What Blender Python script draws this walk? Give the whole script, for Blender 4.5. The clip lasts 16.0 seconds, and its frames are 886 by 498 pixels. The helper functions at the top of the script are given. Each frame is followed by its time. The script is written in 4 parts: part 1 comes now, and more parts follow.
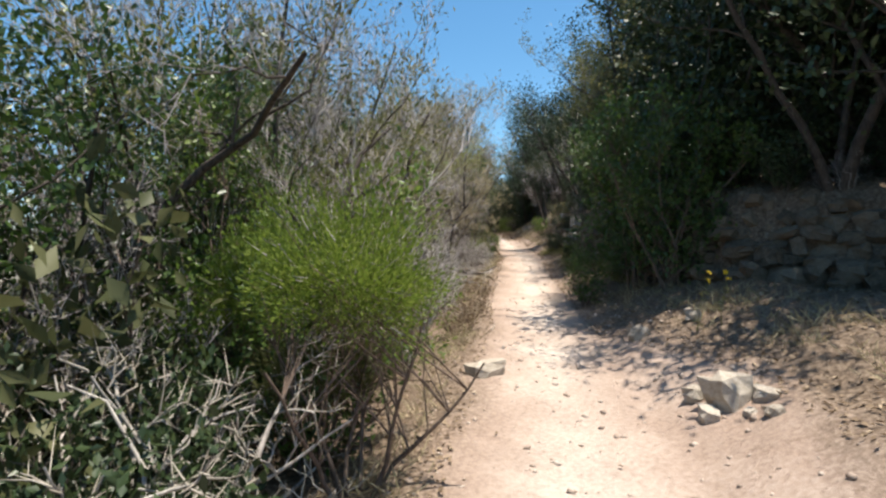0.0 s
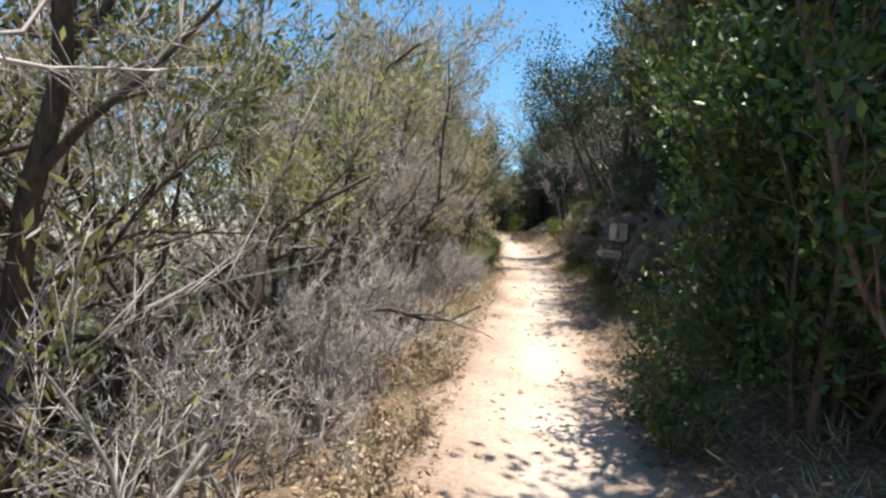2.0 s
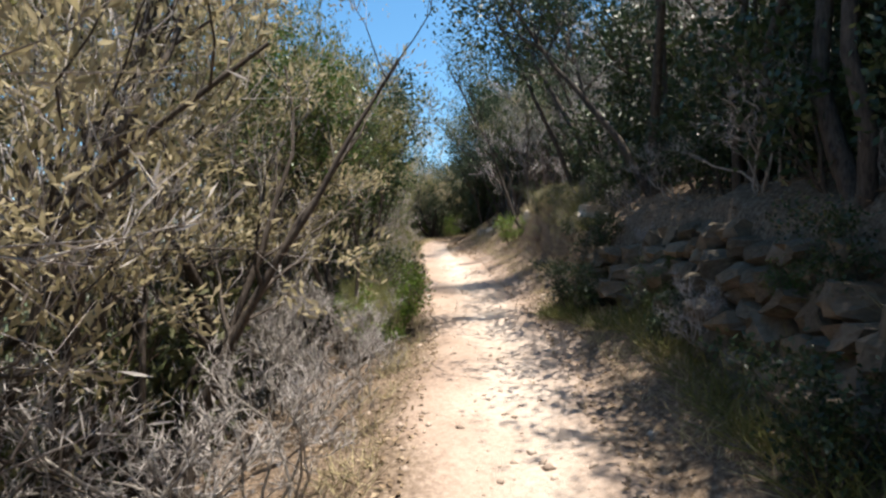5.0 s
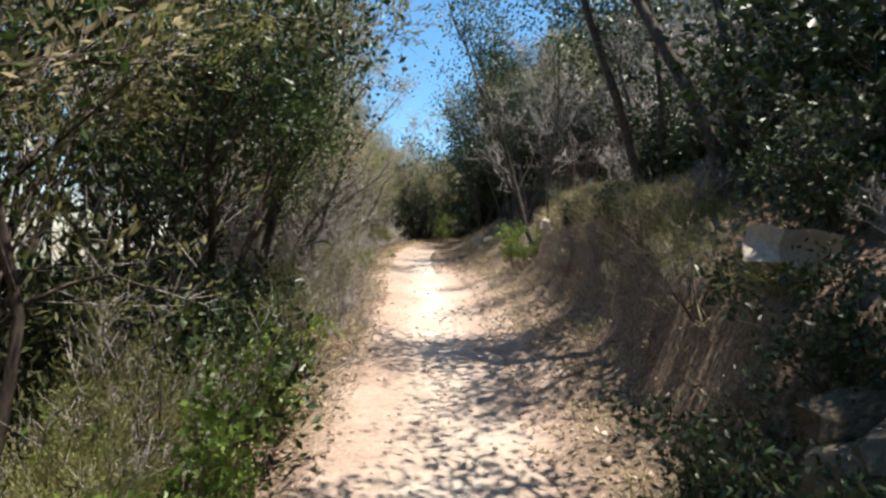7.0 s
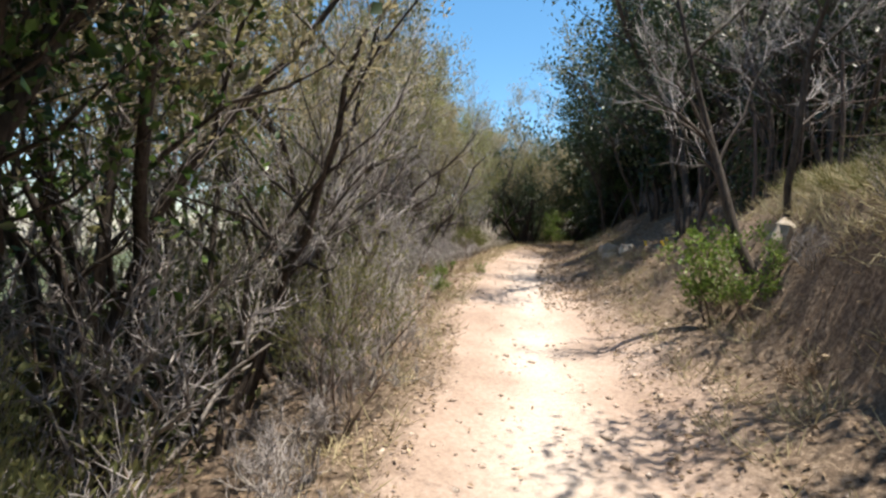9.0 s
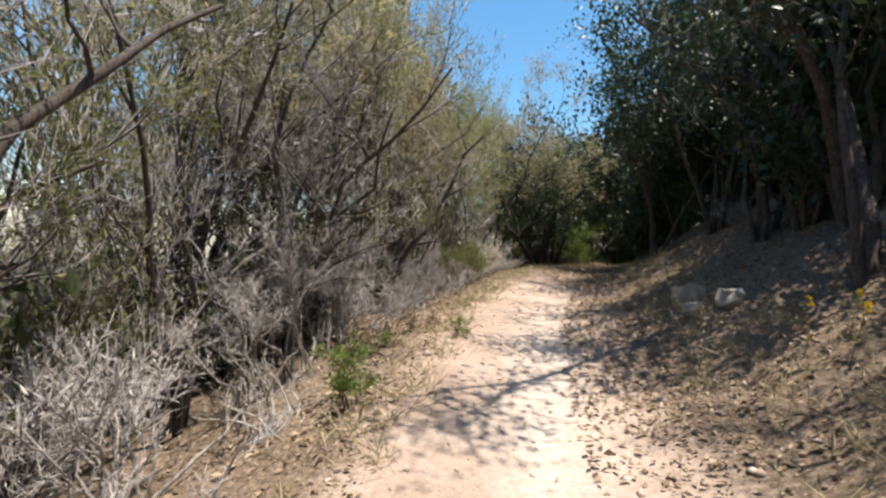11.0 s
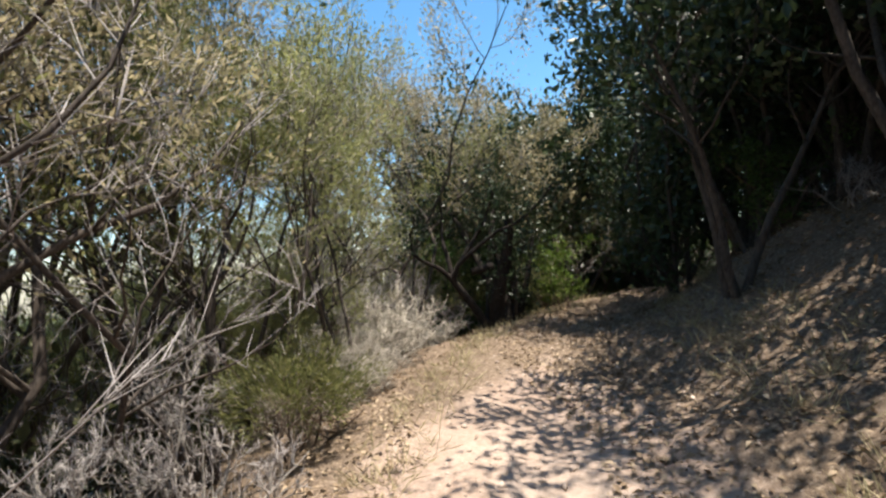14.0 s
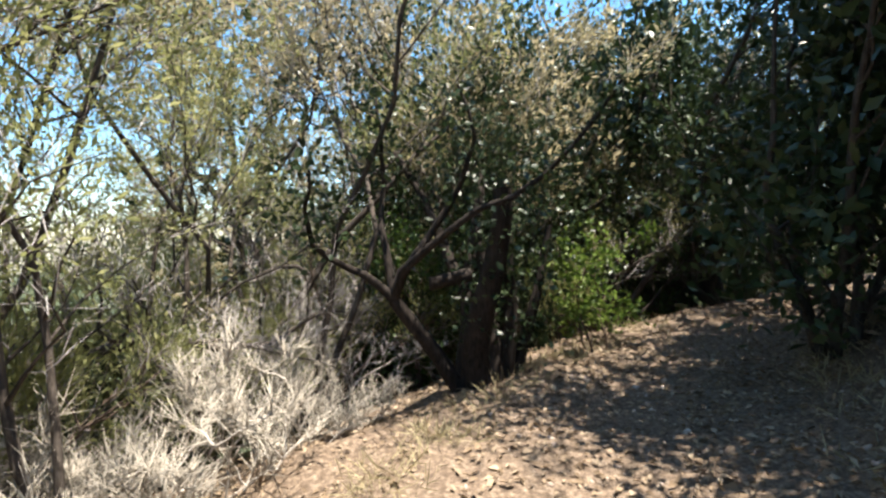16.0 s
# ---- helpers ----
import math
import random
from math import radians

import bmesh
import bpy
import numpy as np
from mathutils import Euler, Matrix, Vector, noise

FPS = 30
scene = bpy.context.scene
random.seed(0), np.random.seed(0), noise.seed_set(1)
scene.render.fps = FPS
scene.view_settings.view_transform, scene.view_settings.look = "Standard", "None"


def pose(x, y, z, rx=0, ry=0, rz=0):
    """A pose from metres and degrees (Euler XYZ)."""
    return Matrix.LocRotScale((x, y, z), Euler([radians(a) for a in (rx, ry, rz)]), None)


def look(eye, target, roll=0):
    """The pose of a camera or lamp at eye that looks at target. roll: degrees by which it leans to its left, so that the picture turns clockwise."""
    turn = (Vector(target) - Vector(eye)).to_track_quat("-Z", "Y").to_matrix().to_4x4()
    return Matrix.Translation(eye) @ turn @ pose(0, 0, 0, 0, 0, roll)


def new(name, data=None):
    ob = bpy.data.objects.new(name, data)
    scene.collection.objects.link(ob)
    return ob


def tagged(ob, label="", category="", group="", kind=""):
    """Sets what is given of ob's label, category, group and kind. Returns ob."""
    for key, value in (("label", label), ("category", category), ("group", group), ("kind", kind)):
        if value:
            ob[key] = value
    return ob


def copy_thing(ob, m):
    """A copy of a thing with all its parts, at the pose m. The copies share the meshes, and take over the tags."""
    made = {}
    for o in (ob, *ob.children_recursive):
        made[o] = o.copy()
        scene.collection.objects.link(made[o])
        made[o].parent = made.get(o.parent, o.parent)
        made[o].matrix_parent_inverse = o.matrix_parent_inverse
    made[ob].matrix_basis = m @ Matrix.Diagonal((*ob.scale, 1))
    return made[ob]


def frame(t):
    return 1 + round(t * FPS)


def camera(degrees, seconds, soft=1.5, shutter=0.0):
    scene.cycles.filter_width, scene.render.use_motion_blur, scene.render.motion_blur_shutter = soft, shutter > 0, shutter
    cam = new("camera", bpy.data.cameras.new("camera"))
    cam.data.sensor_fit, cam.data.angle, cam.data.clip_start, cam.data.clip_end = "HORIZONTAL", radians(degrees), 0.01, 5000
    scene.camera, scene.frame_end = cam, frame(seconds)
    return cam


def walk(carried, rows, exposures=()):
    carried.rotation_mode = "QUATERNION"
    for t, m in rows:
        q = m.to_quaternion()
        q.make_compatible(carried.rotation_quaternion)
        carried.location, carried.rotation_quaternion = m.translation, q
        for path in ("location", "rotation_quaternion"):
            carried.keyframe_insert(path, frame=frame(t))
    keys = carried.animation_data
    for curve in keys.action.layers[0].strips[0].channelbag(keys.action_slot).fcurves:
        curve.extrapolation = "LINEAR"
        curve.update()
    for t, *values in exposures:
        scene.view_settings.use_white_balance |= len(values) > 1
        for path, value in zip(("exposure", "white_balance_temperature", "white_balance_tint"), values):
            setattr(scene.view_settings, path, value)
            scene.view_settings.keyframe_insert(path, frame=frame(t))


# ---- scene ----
cam = camera(82.0, 16.0, soft=2.5)
PATH = [
    (0, 0, 0, 1.4, 90, 1, 0),
    (0.5, 0.206, 1.144, 1.499, 91.01, 1.6, -5.4),
    (1, 0.403, 2.316, 1.598, 90.21, -1.3, 0.3),
    (1.5, 0.61, 3.385, 1.696, 90.04, -0.2, -3.5),
    (2, 0.76, 4.464, 1.768, 89.12, -2.2, 1.4),
    (2.5, 0.919, 5.506, 1.821, 88.99, -0.5, -0.5),
    (3, 1.087, 6.547, 1.883, 87.84, -2.2, 2.4),
    (3.5, 1.2, 7.57, 1.919, 87.82, -2.41, 6.59),
    (4, 1.34, 8.742, 1.99, 88.5, 1.2, -0.2),
    (6.5, 2.14, 14.161, 2.361, 90.22, 3.29, -7.71),
    (7, 2.43, 15.329, 2.436, 89.31, -1.5, -5.5),
    (7.5, 2.551, 16.318, 2.486, 87.98, -6.72, 2.96),
    (8, 2.561, 17.418, 2.521, 87.05, -6.38, 11.31),
    (8.5, 2.643, 18.481, 2.611, 88.75, -2.22, 4.48),
    (9, 2.709, 19.636, 2.657, 88.53, -2.44, 6.27),
    (11.5, 2.956, 24.897, 3.014, 90.17, -3.1, 8.8),
    (12, 2.977, 26.01, 3.121, 90.98, -0.1, 8.3),
    (12.5, 3.019, 26.985, 3.2, 89.79, 1.6, 5.2),
    (13, 3.063, 27.96, 3.251, 89.3, -0.39, 10.8),
    (13.5, 3.072, 28.969, 3.394, 90.12, 2.3, 7.4),
    (14, 3.193, 30.015, 3.476, 91.37, 3.7, 2.91),
    (14.5, 3.298, 30.93, 3.538, 90.81, 2.6, 1.91),
    (15, 3.482, 31.889, 3.603, 90.13, 4.33, -4.57),
    (15.5, 3.582, 32.757, 3.646, 88.74, -0.6, 3.8),
    (16, 3.693, 33.719, 3.681, 88.4, 1.1, 5),
]
walk(cam, [(t, pose(x, y, z, a, b, c)) for t, x, y, z, a, b, c in PATH], [(0, 0.9), (2, 1.15), (4, 1.1), (7, 1.15), (9, 1.1), (13, 1.05), (14.5, 1.5), (16, 1.9)])

# ---- light ----
SUN_DIR = Vector((0.2, -0.04, 1.0)).normalized()
world = bpy.data.worlds.new("world")
scene.world = world
world.use_nodes = True
wn = world.node_tree.nodes
sky = wn.new("ShaderNodeTexSky")
sky.sky_type = "NISHITA"
sky.sun_disc = False
sky.sun_elevation = math.asin(SUN_DIR.z)
sky.sun_rotation = math.atan2(SUN_DIR.x, SUN_DIR.y)
sky.air_density, sky.dust_density, sky.ozone_density = 1.0, 0.5, 3.0
wn["Background"].inputs["Strength"].default_value = 0.105
tone = wn.new("ShaderNodeHueSaturation")
tone.inputs["Saturation"].default_value = 1.2
tone.inputs["Hue"].default_value = 0.488
world.node_tree.links.new(sky.outputs["Color"], tone.inputs["Color"])
world.node_tree.links.new(tone.outputs["Color"], wn["Background"].inputs["Color"])
sun = new("sun", bpy.data.lights.new("sun", "SUN"))
sun.data.energy, sun.data.angle, sun.data.color = 5.0, radians(0.53), (1.0, 0.92, 0.8)
sun.matrix_world = look((0, 0, 30), Vector((0, 0, 30)) - SUN_DIR)


# ---- materials ----
def material(name):
    m = bpy.data.materials.new(name)
    m.use_nodes = True
    return m, m.node_tree.nodes, m.node_tree.links, m.node_tree.nodes["Principled BSDF"]


def ramp(nodes, stops):
    r = nodes.new("ShaderNodeValToRGB")
    els = r.color_ramp.elements
    while len(els) < len(stops):
        els.new(0.5)
    for e, (p, c) in zip(els, stops):
        e.position, e.color = p, (*c, 1)
    return r


def noise_tex(nodes, links, scale, detail=6, rough=0.6, coord="Object"):
    tc = nodes.new("ShaderNodeTexCoord")
    n = nodes.new("ShaderNodeTexNoise")
    n.inputs["Scale"].default_value = scale
    n.inputs["Detail"].default_value = detail
    n.inputs["Roughness"].default_value = rough
    links.new(tc.outputs[coord], n.inputs["Vector"])
    return n


def leaf_material(name, colours, translucent=0.3, rough=0.5, spec=0.3):
    """Leaves: each its own shade, light shining through, plants a little apart from one another."""
    m, nodes, links, bsdf = material(name)
    geo = nodes.new("ShaderNodeNewGeometry")
    info = nodes.new("ShaderNodeObjectInfo")
    mix = nodes.new("ShaderNodeMath")
    mix.operation = "MULTIPLY_ADD"
    mix.inputs[1].default_value = 0.35
    links.new(info.outputs["Random"], mix.inputs[0])
    half = nodes.new("ShaderNodeMath")
    half.operation = "MULTIPLY"
    half.inputs[1].default_value = 0.65
    links.new(geo.outputs["Random Per Island"], half.inputs[0])
    links.new(half.outputs[0], mix.inputs[2])
    cr = ramp(nodes, [(i / (len(colours) - 1), c) for i, c in enumerate(colours)])
    links.new(mix.outputs[0], cr.inputs["Fac"])
    links.new(cr.outputs["Color"], bsdf.inputs["Base Color"])
    bsdf.inputs["Roughness"].default_value = rough
    bsdf.inputs["Specular IOR Level"].default_value = spec
    if translucent:
        tr = nodes.new("ShaderNodeBsdfTranslucent")
        links.new(cr.outputs["Color"], tr.inputs["Color"])
        ms = nodes.new("ShaderNodeMixShader")
        ms.inputs["Fac"].default_value = translucent
        links.new(bsdf.outputs[0], ms.inputs[1])
        links.new(tr.outputs[0], ms.inputs[2])
        links.new(ms.outputs[0], nodes["Material Output"].inputs["Surface"])
    return m


def bark_material(name, dark, light, scale=9.0):
    m, nodes, links, bsdf = material(name)
    n = noise_tex(nodes, links, scale, 8, 0.7)
    tc = nodes.new("ShaderNodeTexCoord")
    mp = nodes.new("ShaderNodeMapping")
    mp.inputs["Scale"].default_value = (60, 60, 9)
    links.new(tc.outputs["Object"], mp.inputs["Vector"])
    fine = nodes.new("ShaderNodeTexNoise")
    fine.inputs["Scale"].default_value = 1.0
    fine.inputs["Detail"].default_value = 5
    links.new(mp.outputs["Vector"], fine.inputs["Vector"])
    mixv = nodes.new("ShaderNodeMath")
    mixv.operation = "MULTIPLY_ADD"
    mixv.inputs[1].default_value = 0.55
    links.new(fine.outputs["Fac"], mixv.inputs[0])
    sc = nodes.new("ShaderNodeMath")
    sc.operation = "MULTIPLY"
    sc.inputs[1].default_value = 0.45
    links.new(n.outputs["Fac"], sc.inputs[0])
    links.new(sc.outputs[0], mixv.inputs[2])
    cr = ramp(nodes, [(0.33, dark), (0.66, light)])
    links.new(mixv.outputs[0], cr.inputs["Fac"])
    links.new(cr.outputs["Color"], bsdf.inputs["Base Color"])
    bsdf.inputs["Roughness"].default_value = 0.9
    bsdf.inputs["Specular IOR Level"].default_value = 0.15
    bump = nodes.new("ShaderNodeBump")
    bump.inputs["Strength"].default_value = 0.6
    bump.inputs["Distance"].default_value = 0.01
    links.new(fine.outputs["Fac"], bump.inputs["Height"])
    links.new(bump.outputs["Normal"], bsdf.inputs["Normal"])
    return m


def stone_material(name, dark, light, lichen):
    m, nodes, links, bsdf = material(name)
    info = nodes.new("ShaderNodeObjectInfo")
    n = noise_tex(nodes, links, 7.0, 8, 0.65)
    add = nodes.new("ShaderNodeMath")
    add.operation = "MULTIPLY_ADD"
    add.inputs[1].default_value = 0.35
    links.new(info.outputs["Random"], add.inputs[0])
    links.new(n.outputs["Fac"], add.inputs[2])
    cr = ramp(nodes, [(0.35, dark), (0.95, light)])
    links.new(add.outputs[0], cr.inputs["Fac"])
    li = noise_tex(nodes, links, 22.0, 4, 0.6)
    lr = ramp(nodes, [(0.55, (0, 0, 0)), (0.66, (1, 1, 1))])
    links.new(li.outputs["Fac"], lr.inputs["Fac"])
    mx = nodes.new("ShaderNodeMix")
    mx.data_type = "RGBA"
    mx.inputs["B"].default_value = (*lichen, 1)
    links.new(lr.outputs["Color"], mx.inputs["Factor"])
    links.new(cr.outputs["Color"], mx.inputs["A"])
    links.new(mx.outputs["Result"], bsdf.inputs["Base Color"])
    bsdf.inputs["Roughness"].default_value = 0.92
    bsdf.inputs["Specular IOR Level"].default_value = 0.2
    bump = nodes.new("ShaderNodeBump")
    bump.inputs["Strength"].default_value = 0.7
    bump.inputs["Distance"].default_value = 0.03
    links.new(n.outputs["Fac"], bump.inputs["Height"])
    links.new(bump.outputs["Normal"], bsdf.inputs["Normal"])
    return m


def ground_material():
    """Pale trodden dirt on the trail, its middle whitened with painted sun glare, brown litter and soil beside it, dry
    scrub green far away.
    """
    m, nodes, links, bsdf = material("ground")
    at = nodes.new("ShaderNodeAttribute")
    at.attribute_name = "trodden"
    far = nodes.new("ShaderNodeAttribute")
    far.attribute_name = "scrub"
    big = noise_tex(nodes, links, 1.3, 5, 0.6)
    fine = noise_tex(nodes, links, 28.0, 8, 0.75)
    dirt = ramp(nodes, [(0.3, (0.19, 0.132, 0.1)), (0.5, (0.33, 0.247, 0.197)), (0.68, (0.46, 0.37, 0.31))])
    soil = ramp(nodes, [(0.3, (0.055, 0.04, 0.03)), (0.5, (0.15, 0.11, 0.08)), (0.72, (0.36, 0.285, 0.21))])
    blend = nodes.new("ShaderNodeMath")
    blend.operation = "MULTIPLY_ADD"
    blend.inputs[1].default_value = 0.5
    links.new(fine.outputs["Fac"], blend.inputs[0])
    half = nodes.new("ShaderNodeMath")
    half.operation = "MULTIPLY"
    half.inputs[1].default_value = 0.5
    links.new(big.outputs["Fac"], half.inputs[0])
    links.new(half.outputs[0], blend.inputs[2])
    links.new(blend.outputs[0], dirt.inputs["Fac"])
    links.new(fine.outputs["Fac"], soil.inputs["Fac"])
    edge = nodes.new("ShaderNodeMath")
    edge.operation = "MULTIPLY_ADD"
    edge.inputs[1].default_value = 0.9
    edge.inputs[2].default_value = -0.45
    links.new(fine.outputs["Fac"], edge.inputs[0])
    tot = nodes.new("ShaderNodeMath")
    tot.operation = "ADD"
    tot.use_clamp = True
    links.new(edge.outputs[0], tot.inputs[0])
    links.new(at.outputs["Fac"], tot.inputs[1])
    glare_strip = nodes.new("ShaderNodeAttribute")
    glare_strip.attribute_name = "glare_strip"
    pale = ramp(nodes, [(0.3, (0.34, 0.27, 0.22)), (0.5, (0.5, 0.42, 0.36)), (0.68, (0.62, 0.55, 0.485))])
    links.new(blend.outputs[0], pale.inputs["Fac"])
    tread = nodes.new("ShaderNodeMix")
    tread.data_type = "RGBA"
    links.new(glare_strip.outputs["Fac"], tread.inputs["Factor"])
    links.new(dirt.outputs["Color"], tread.inputs["A"])
    links.new(pale.outputs["Color"], tread.inputs["B"])
    mx = nodes.new("ShaderNodeMix")
    mx.data_type = "RGBA"
    links.new(tot.outputs[0], mx.inputs["Factor"])
    links.new(soil.outputs["Color"], mx.inputs["A"])
    links.new(tread.outputs["Result"], mx.inputs["B"])
    green = ramp(nodes, [(0.35, (0.035, 0.045, 0.022)), (0.6, (0.075, 0.085, 0.045)), (0.75, (0.12, 0.115, 0.07))])
    farn = noise_tex(nodes, links, 0.35, 8, 0.75)
    links.new(farn.outputs["Fac"], green.inputs["Fac"])
    mx2 = nodes.new("ShaderNodeMix")
    mx2.data_type = "RGBA"
    links.new(far.outputs["Fac"], mx2.inputs["Factor"])
    links.new(mx.outputs["Result"], mx2.inputs["A"])
    links.new(green.outputs["Color"], mx2.inputs["B"])
    links.new(mx2.outputs["Result"], bsdf.inputs["Base Color"])
    bsdf.inputs["Roughness"].default_value = 0.95
    bsdf.inputs["Specular IOR Level"].default_value = 0.1
    bump = nodes.new("ShaderNodeBump")
    bump.inputs["Strength"].default_value = 0.8
    bump.inputs["Distance"].default_value = 0.02
    links.new(fine.outputs["Fac"], bump.inputs["Height"])
    links.new(bump.outputs["Normal"], bsdf.inputs["Normal"])
    return m


GROUND = ground_material()
BARK_DARK = bark_material("bark_dark", (0.025, 0.02, 0.018), (0.12, 0.1, 0.085))
# Dark bark again, with the shade on the old bole put into its colour.
BARK_SHADED = bark_material("bark_shaded", (0.01, 0.008, 0.007), (0.05, 0.04, 0.034))
BARK_BROWN = bark_material("bark_brown", (0.06, 0.042, 0.032), (0.2, 0.15, 0.12))
BARK_GREY = bark_material("bark_grey", (0.12, 0.105, 0.095), (0.42, 0.385, 0.35))
BARK_PALE = bark_material("bark_pale", (0.17, 0.15, 0.13), (0.52, 0.475, 0.425))
TWIG_GREY = leaf_material("twig_grey", [(0.14, 0.126, 0.122), (0.3, 0.275, 0.268), (0.5, 0.465, 0.45)], 0, 0.85, 0.15)
TWIG_PALE = leaf_material("twig_pale", [(0.17, 0.148, 0.125), (0.3, 0.268, 0.225), (0.44, 0.4, 0.34)], 0, 0.85, 0.15)
TWIG_BROWN = leaf_material("twig_brown", [(0.11, 0.097, 0.092), (0.23, 0.207, 0.2), (0.4, 0.365, 0.352)], 0, 0.85, 0.15)
HEATH_OLIVE = leaf_material("heath_olive", [(0.06, 0.075, 0.026), (0.15, 0.155, 0.06), (0.28, 0.26, 0.115)], 0.5, 0.6, 0.2)
HEATH_TAN = leaf_material("heath_tan", [(0.17, 0.155, 0.08), (0.35, 0.305, 0.18), (0.5, 0.43, 0.29)], 0.5, 0.7, 0.2)
HEATH_GREY = leaf_material("heath_grey", [(0.22, 0.2, 0.19), (0.38, 0.35, 0.33), (0.54, 0.5, 0.465)], 0.2, 0.8, 0.1)
HEATH_BRIGHT = leaf_material("heath_bright", [(0.075, 0.12, 0.016), (0.155, 0.22, 0.034), (0.28, 0.34, 0.075)], 0.5, 0.6, 0.2)
HEATH_PALE = leaf_material("heath_pale", [(0.15, 0.165, 0.065), (0.29, 0.3, 0.125), (0.43, 0.42, 0.21)], 0.5, 0.6, 0.2)
LEAF_DARK = leaf_material("leaf_dark", [(0.012, 0.024, 0.01), (0.03, 0.05, 0.018), (0.06, 0.085, 0.03)], 0.2, 0.42, 0.4)
LEAF_GREEN = leaf_material("leaf_green", [(0.024, 0.048, 0.011), (0.052, 0.098, 0.02), (0.11, 0.175, 0.036)], 0.32, 0.4, 0.45)
LEAF_LIME = leaf_material("leaf_lime", [(0.06, 0.11, 0.018), (0.13, 0.2, 0.035), (0.24, 0.3, 0.07)], 0.38, 0.42, 0.4)
LEAF_DRY = leaf_material("leaf_dry", [(0.1, 0.07, 0.045), (0.24, 0.175, 0.115), (0.46, 0.37, 0.265)], 0.1, 0.8, 0.15)
LEAF_OLIVE = leaf_material("leaf_olive", [(0.03, 0.04, 0.018), (0.075, 0.085, 0.035), (0.15, 0.15, 0.07)], 0.25, 0.55, 0.25)
GRASS_DRY = leaf_material("grass_dry", [(0.2, 0.17, 0.095), (0.36, 0.31, 0.18), (0.5, 0.44, 0.29)], 0.25, 0.7, 0.2)
GRASS_GREEN = leaf_material("grass_green", [(0.08, 0.09, 0.028), (0.17, 0.17, 0.06), (0.3, 0.28, 0.12)], 0.3, 0.6, 0.2)
STONE_WALL = stone_material("stone_wall", (0.05, 0.04, 0.03), (0.2, 0.16, 0.122), (0.15, 0.138, 0.09))
STONE_PALE = stone_material("stone_pale", (0.25, 0.21, 0.165), (0.56, 0.495, 0.42), (0.36, 0.32, 0.24))
STONE_RED = stone_material("stone_red", (0.2, 0.13, 0.1), (0.42, 0.31, 0.25), (0.4, 0.35, 0.28))
PEBBLE = leaf_material("pebble", [(0.25, 0.19, 0.15), (0.42, 0.34, 0.28), (0.6, 0.53, 0.46)], 0, 0.9, 0.15)
RUST = bark_material("rusty_wire", (0.06, 0.045, 0.04), (0.16, 0.12, 0.1), 40)

# ---- the lie of the land ----
CX_Y = np.array([-60, 0, 3.4, 6.5, 8.7, 11.5, 14.2, 16.3, 19.6, 24.9, 30, 33.7, 36, 37.5, 39, 41, 44, 60])
CX_X = np.array([-6, 0.2, 0.72, 1.22, 1.47, 1.85, 2.27, 2.6, 2.8, 3.06, 3.25, 3.72, 4.1, 4.7, 5.8, 8.0, 12, 34])
ZT_Y = np.array([-60, 0, 8.7, 14.2, 19.6, 24.9, 29, 33.7, 38, 44, 60, 90])
ZT_Z = np.array([-3, 0, 0.57, 0.95, 1.25, 1.6, 1.98, 2.26, 2.5, 2.8, 3.2, 3.0])
F_Y = np.array([-10, 3.5, 4.2, 5.2, 6.3, 8, 10.4, 11.5, 13.5, 15.5, 17.5, 20, 23, 25, 27, 30, 50])
F_D = np.array([12, 8, 5.3, 3.5, 2.2, 1.85, 1.75, 1.4, 1.55, 1.6, 1.1, 1.5, 1.65, 1.5, 0.7, 0.45, 0.5])
F_W = np.array([0.3, 0.3, 0.3, 0.3, 0.3, 0.3, 0.3, 0.3, 0.35, 0.4, 0.5, 0.5, 0.55, 1.3, 3, 3.6, 3.6])
F_H = np.array([0.9, 0.9, 0.95, 0.95, 1.0, 1.0, 1.0, 0.95, 0.85, 0.85, 0.85, 1.05, 1.1, 1.1, 1.4, 1.7, 1.8])
L_Y = np.array([-10, 2.5, 13, 16, 24, 28, 50])
L_E = np.array([0.75, 0.75, 0.8, 0.7, 0.75, 1.15, 1.2])
L_S = np.array([0.2, 0.25, 0.5, 0.3, 0.3, 0.25, 0.3])


def centre(y):
    return np.interp(y, CX_Y, CX_X)


def smooth(a):
    a = np.clip(a, 0, 1)
    return a * a * (3 - 2 * a)


def lie(x, y):
    """Height of the ground, without its fine roughness."""
    d = x - centre(y)
    zt = np.interp(y, ZT_Y, ZT_Z)
    df, wf, hf = np.interp(y, F_Y, F_D), np.interp(y, F_Y, F_W), np.interp(y, F_Y, F_H)
    rise = 0.4 * np.clip(d - 0.7, 0, 1.5) * np.clip((df - 0.6) / 0.6, 0, 1)
    right = rise + hf * smooth((d - df) / wf) + 0.16 * np.clip(d - df - wf, 0, 25) + 0.1 * np.clip(d - 30, 0, 250)
    e, s = np.interp(y, L_Y, L_E), np.interp(y, L_Y, L_S)
    q = -d - e
    left = -s * np.clip(q, 0, 1.2) - 0.36 * np.clip(q - 1.2, 0, 60) - 0.08 * np.clip(q - 60, 0, 250)
    rut = -0.05 * np.exp(-(d / 0.4) ** 2)
    return zt + np.where(d > 0, right, left) + rut


def rough(x, y):
    d = x - centre(y)
    amp = 0.02 + 0.09 * min(1.0, max(0.0, abs(d) - 0.6))
    v = Vector((x, y, 0))
    return amp * (noise.noise(v * 1.1) + 0.55 * noise.noise(v * 3.7)) + 0.25 * amp * noise.noise(v * 8.3) + 0.008 * noise.noise(v * 11)


def height(x, y):
    return float(lie(np.float64(x), np.float64(y))) + rough(x, y)


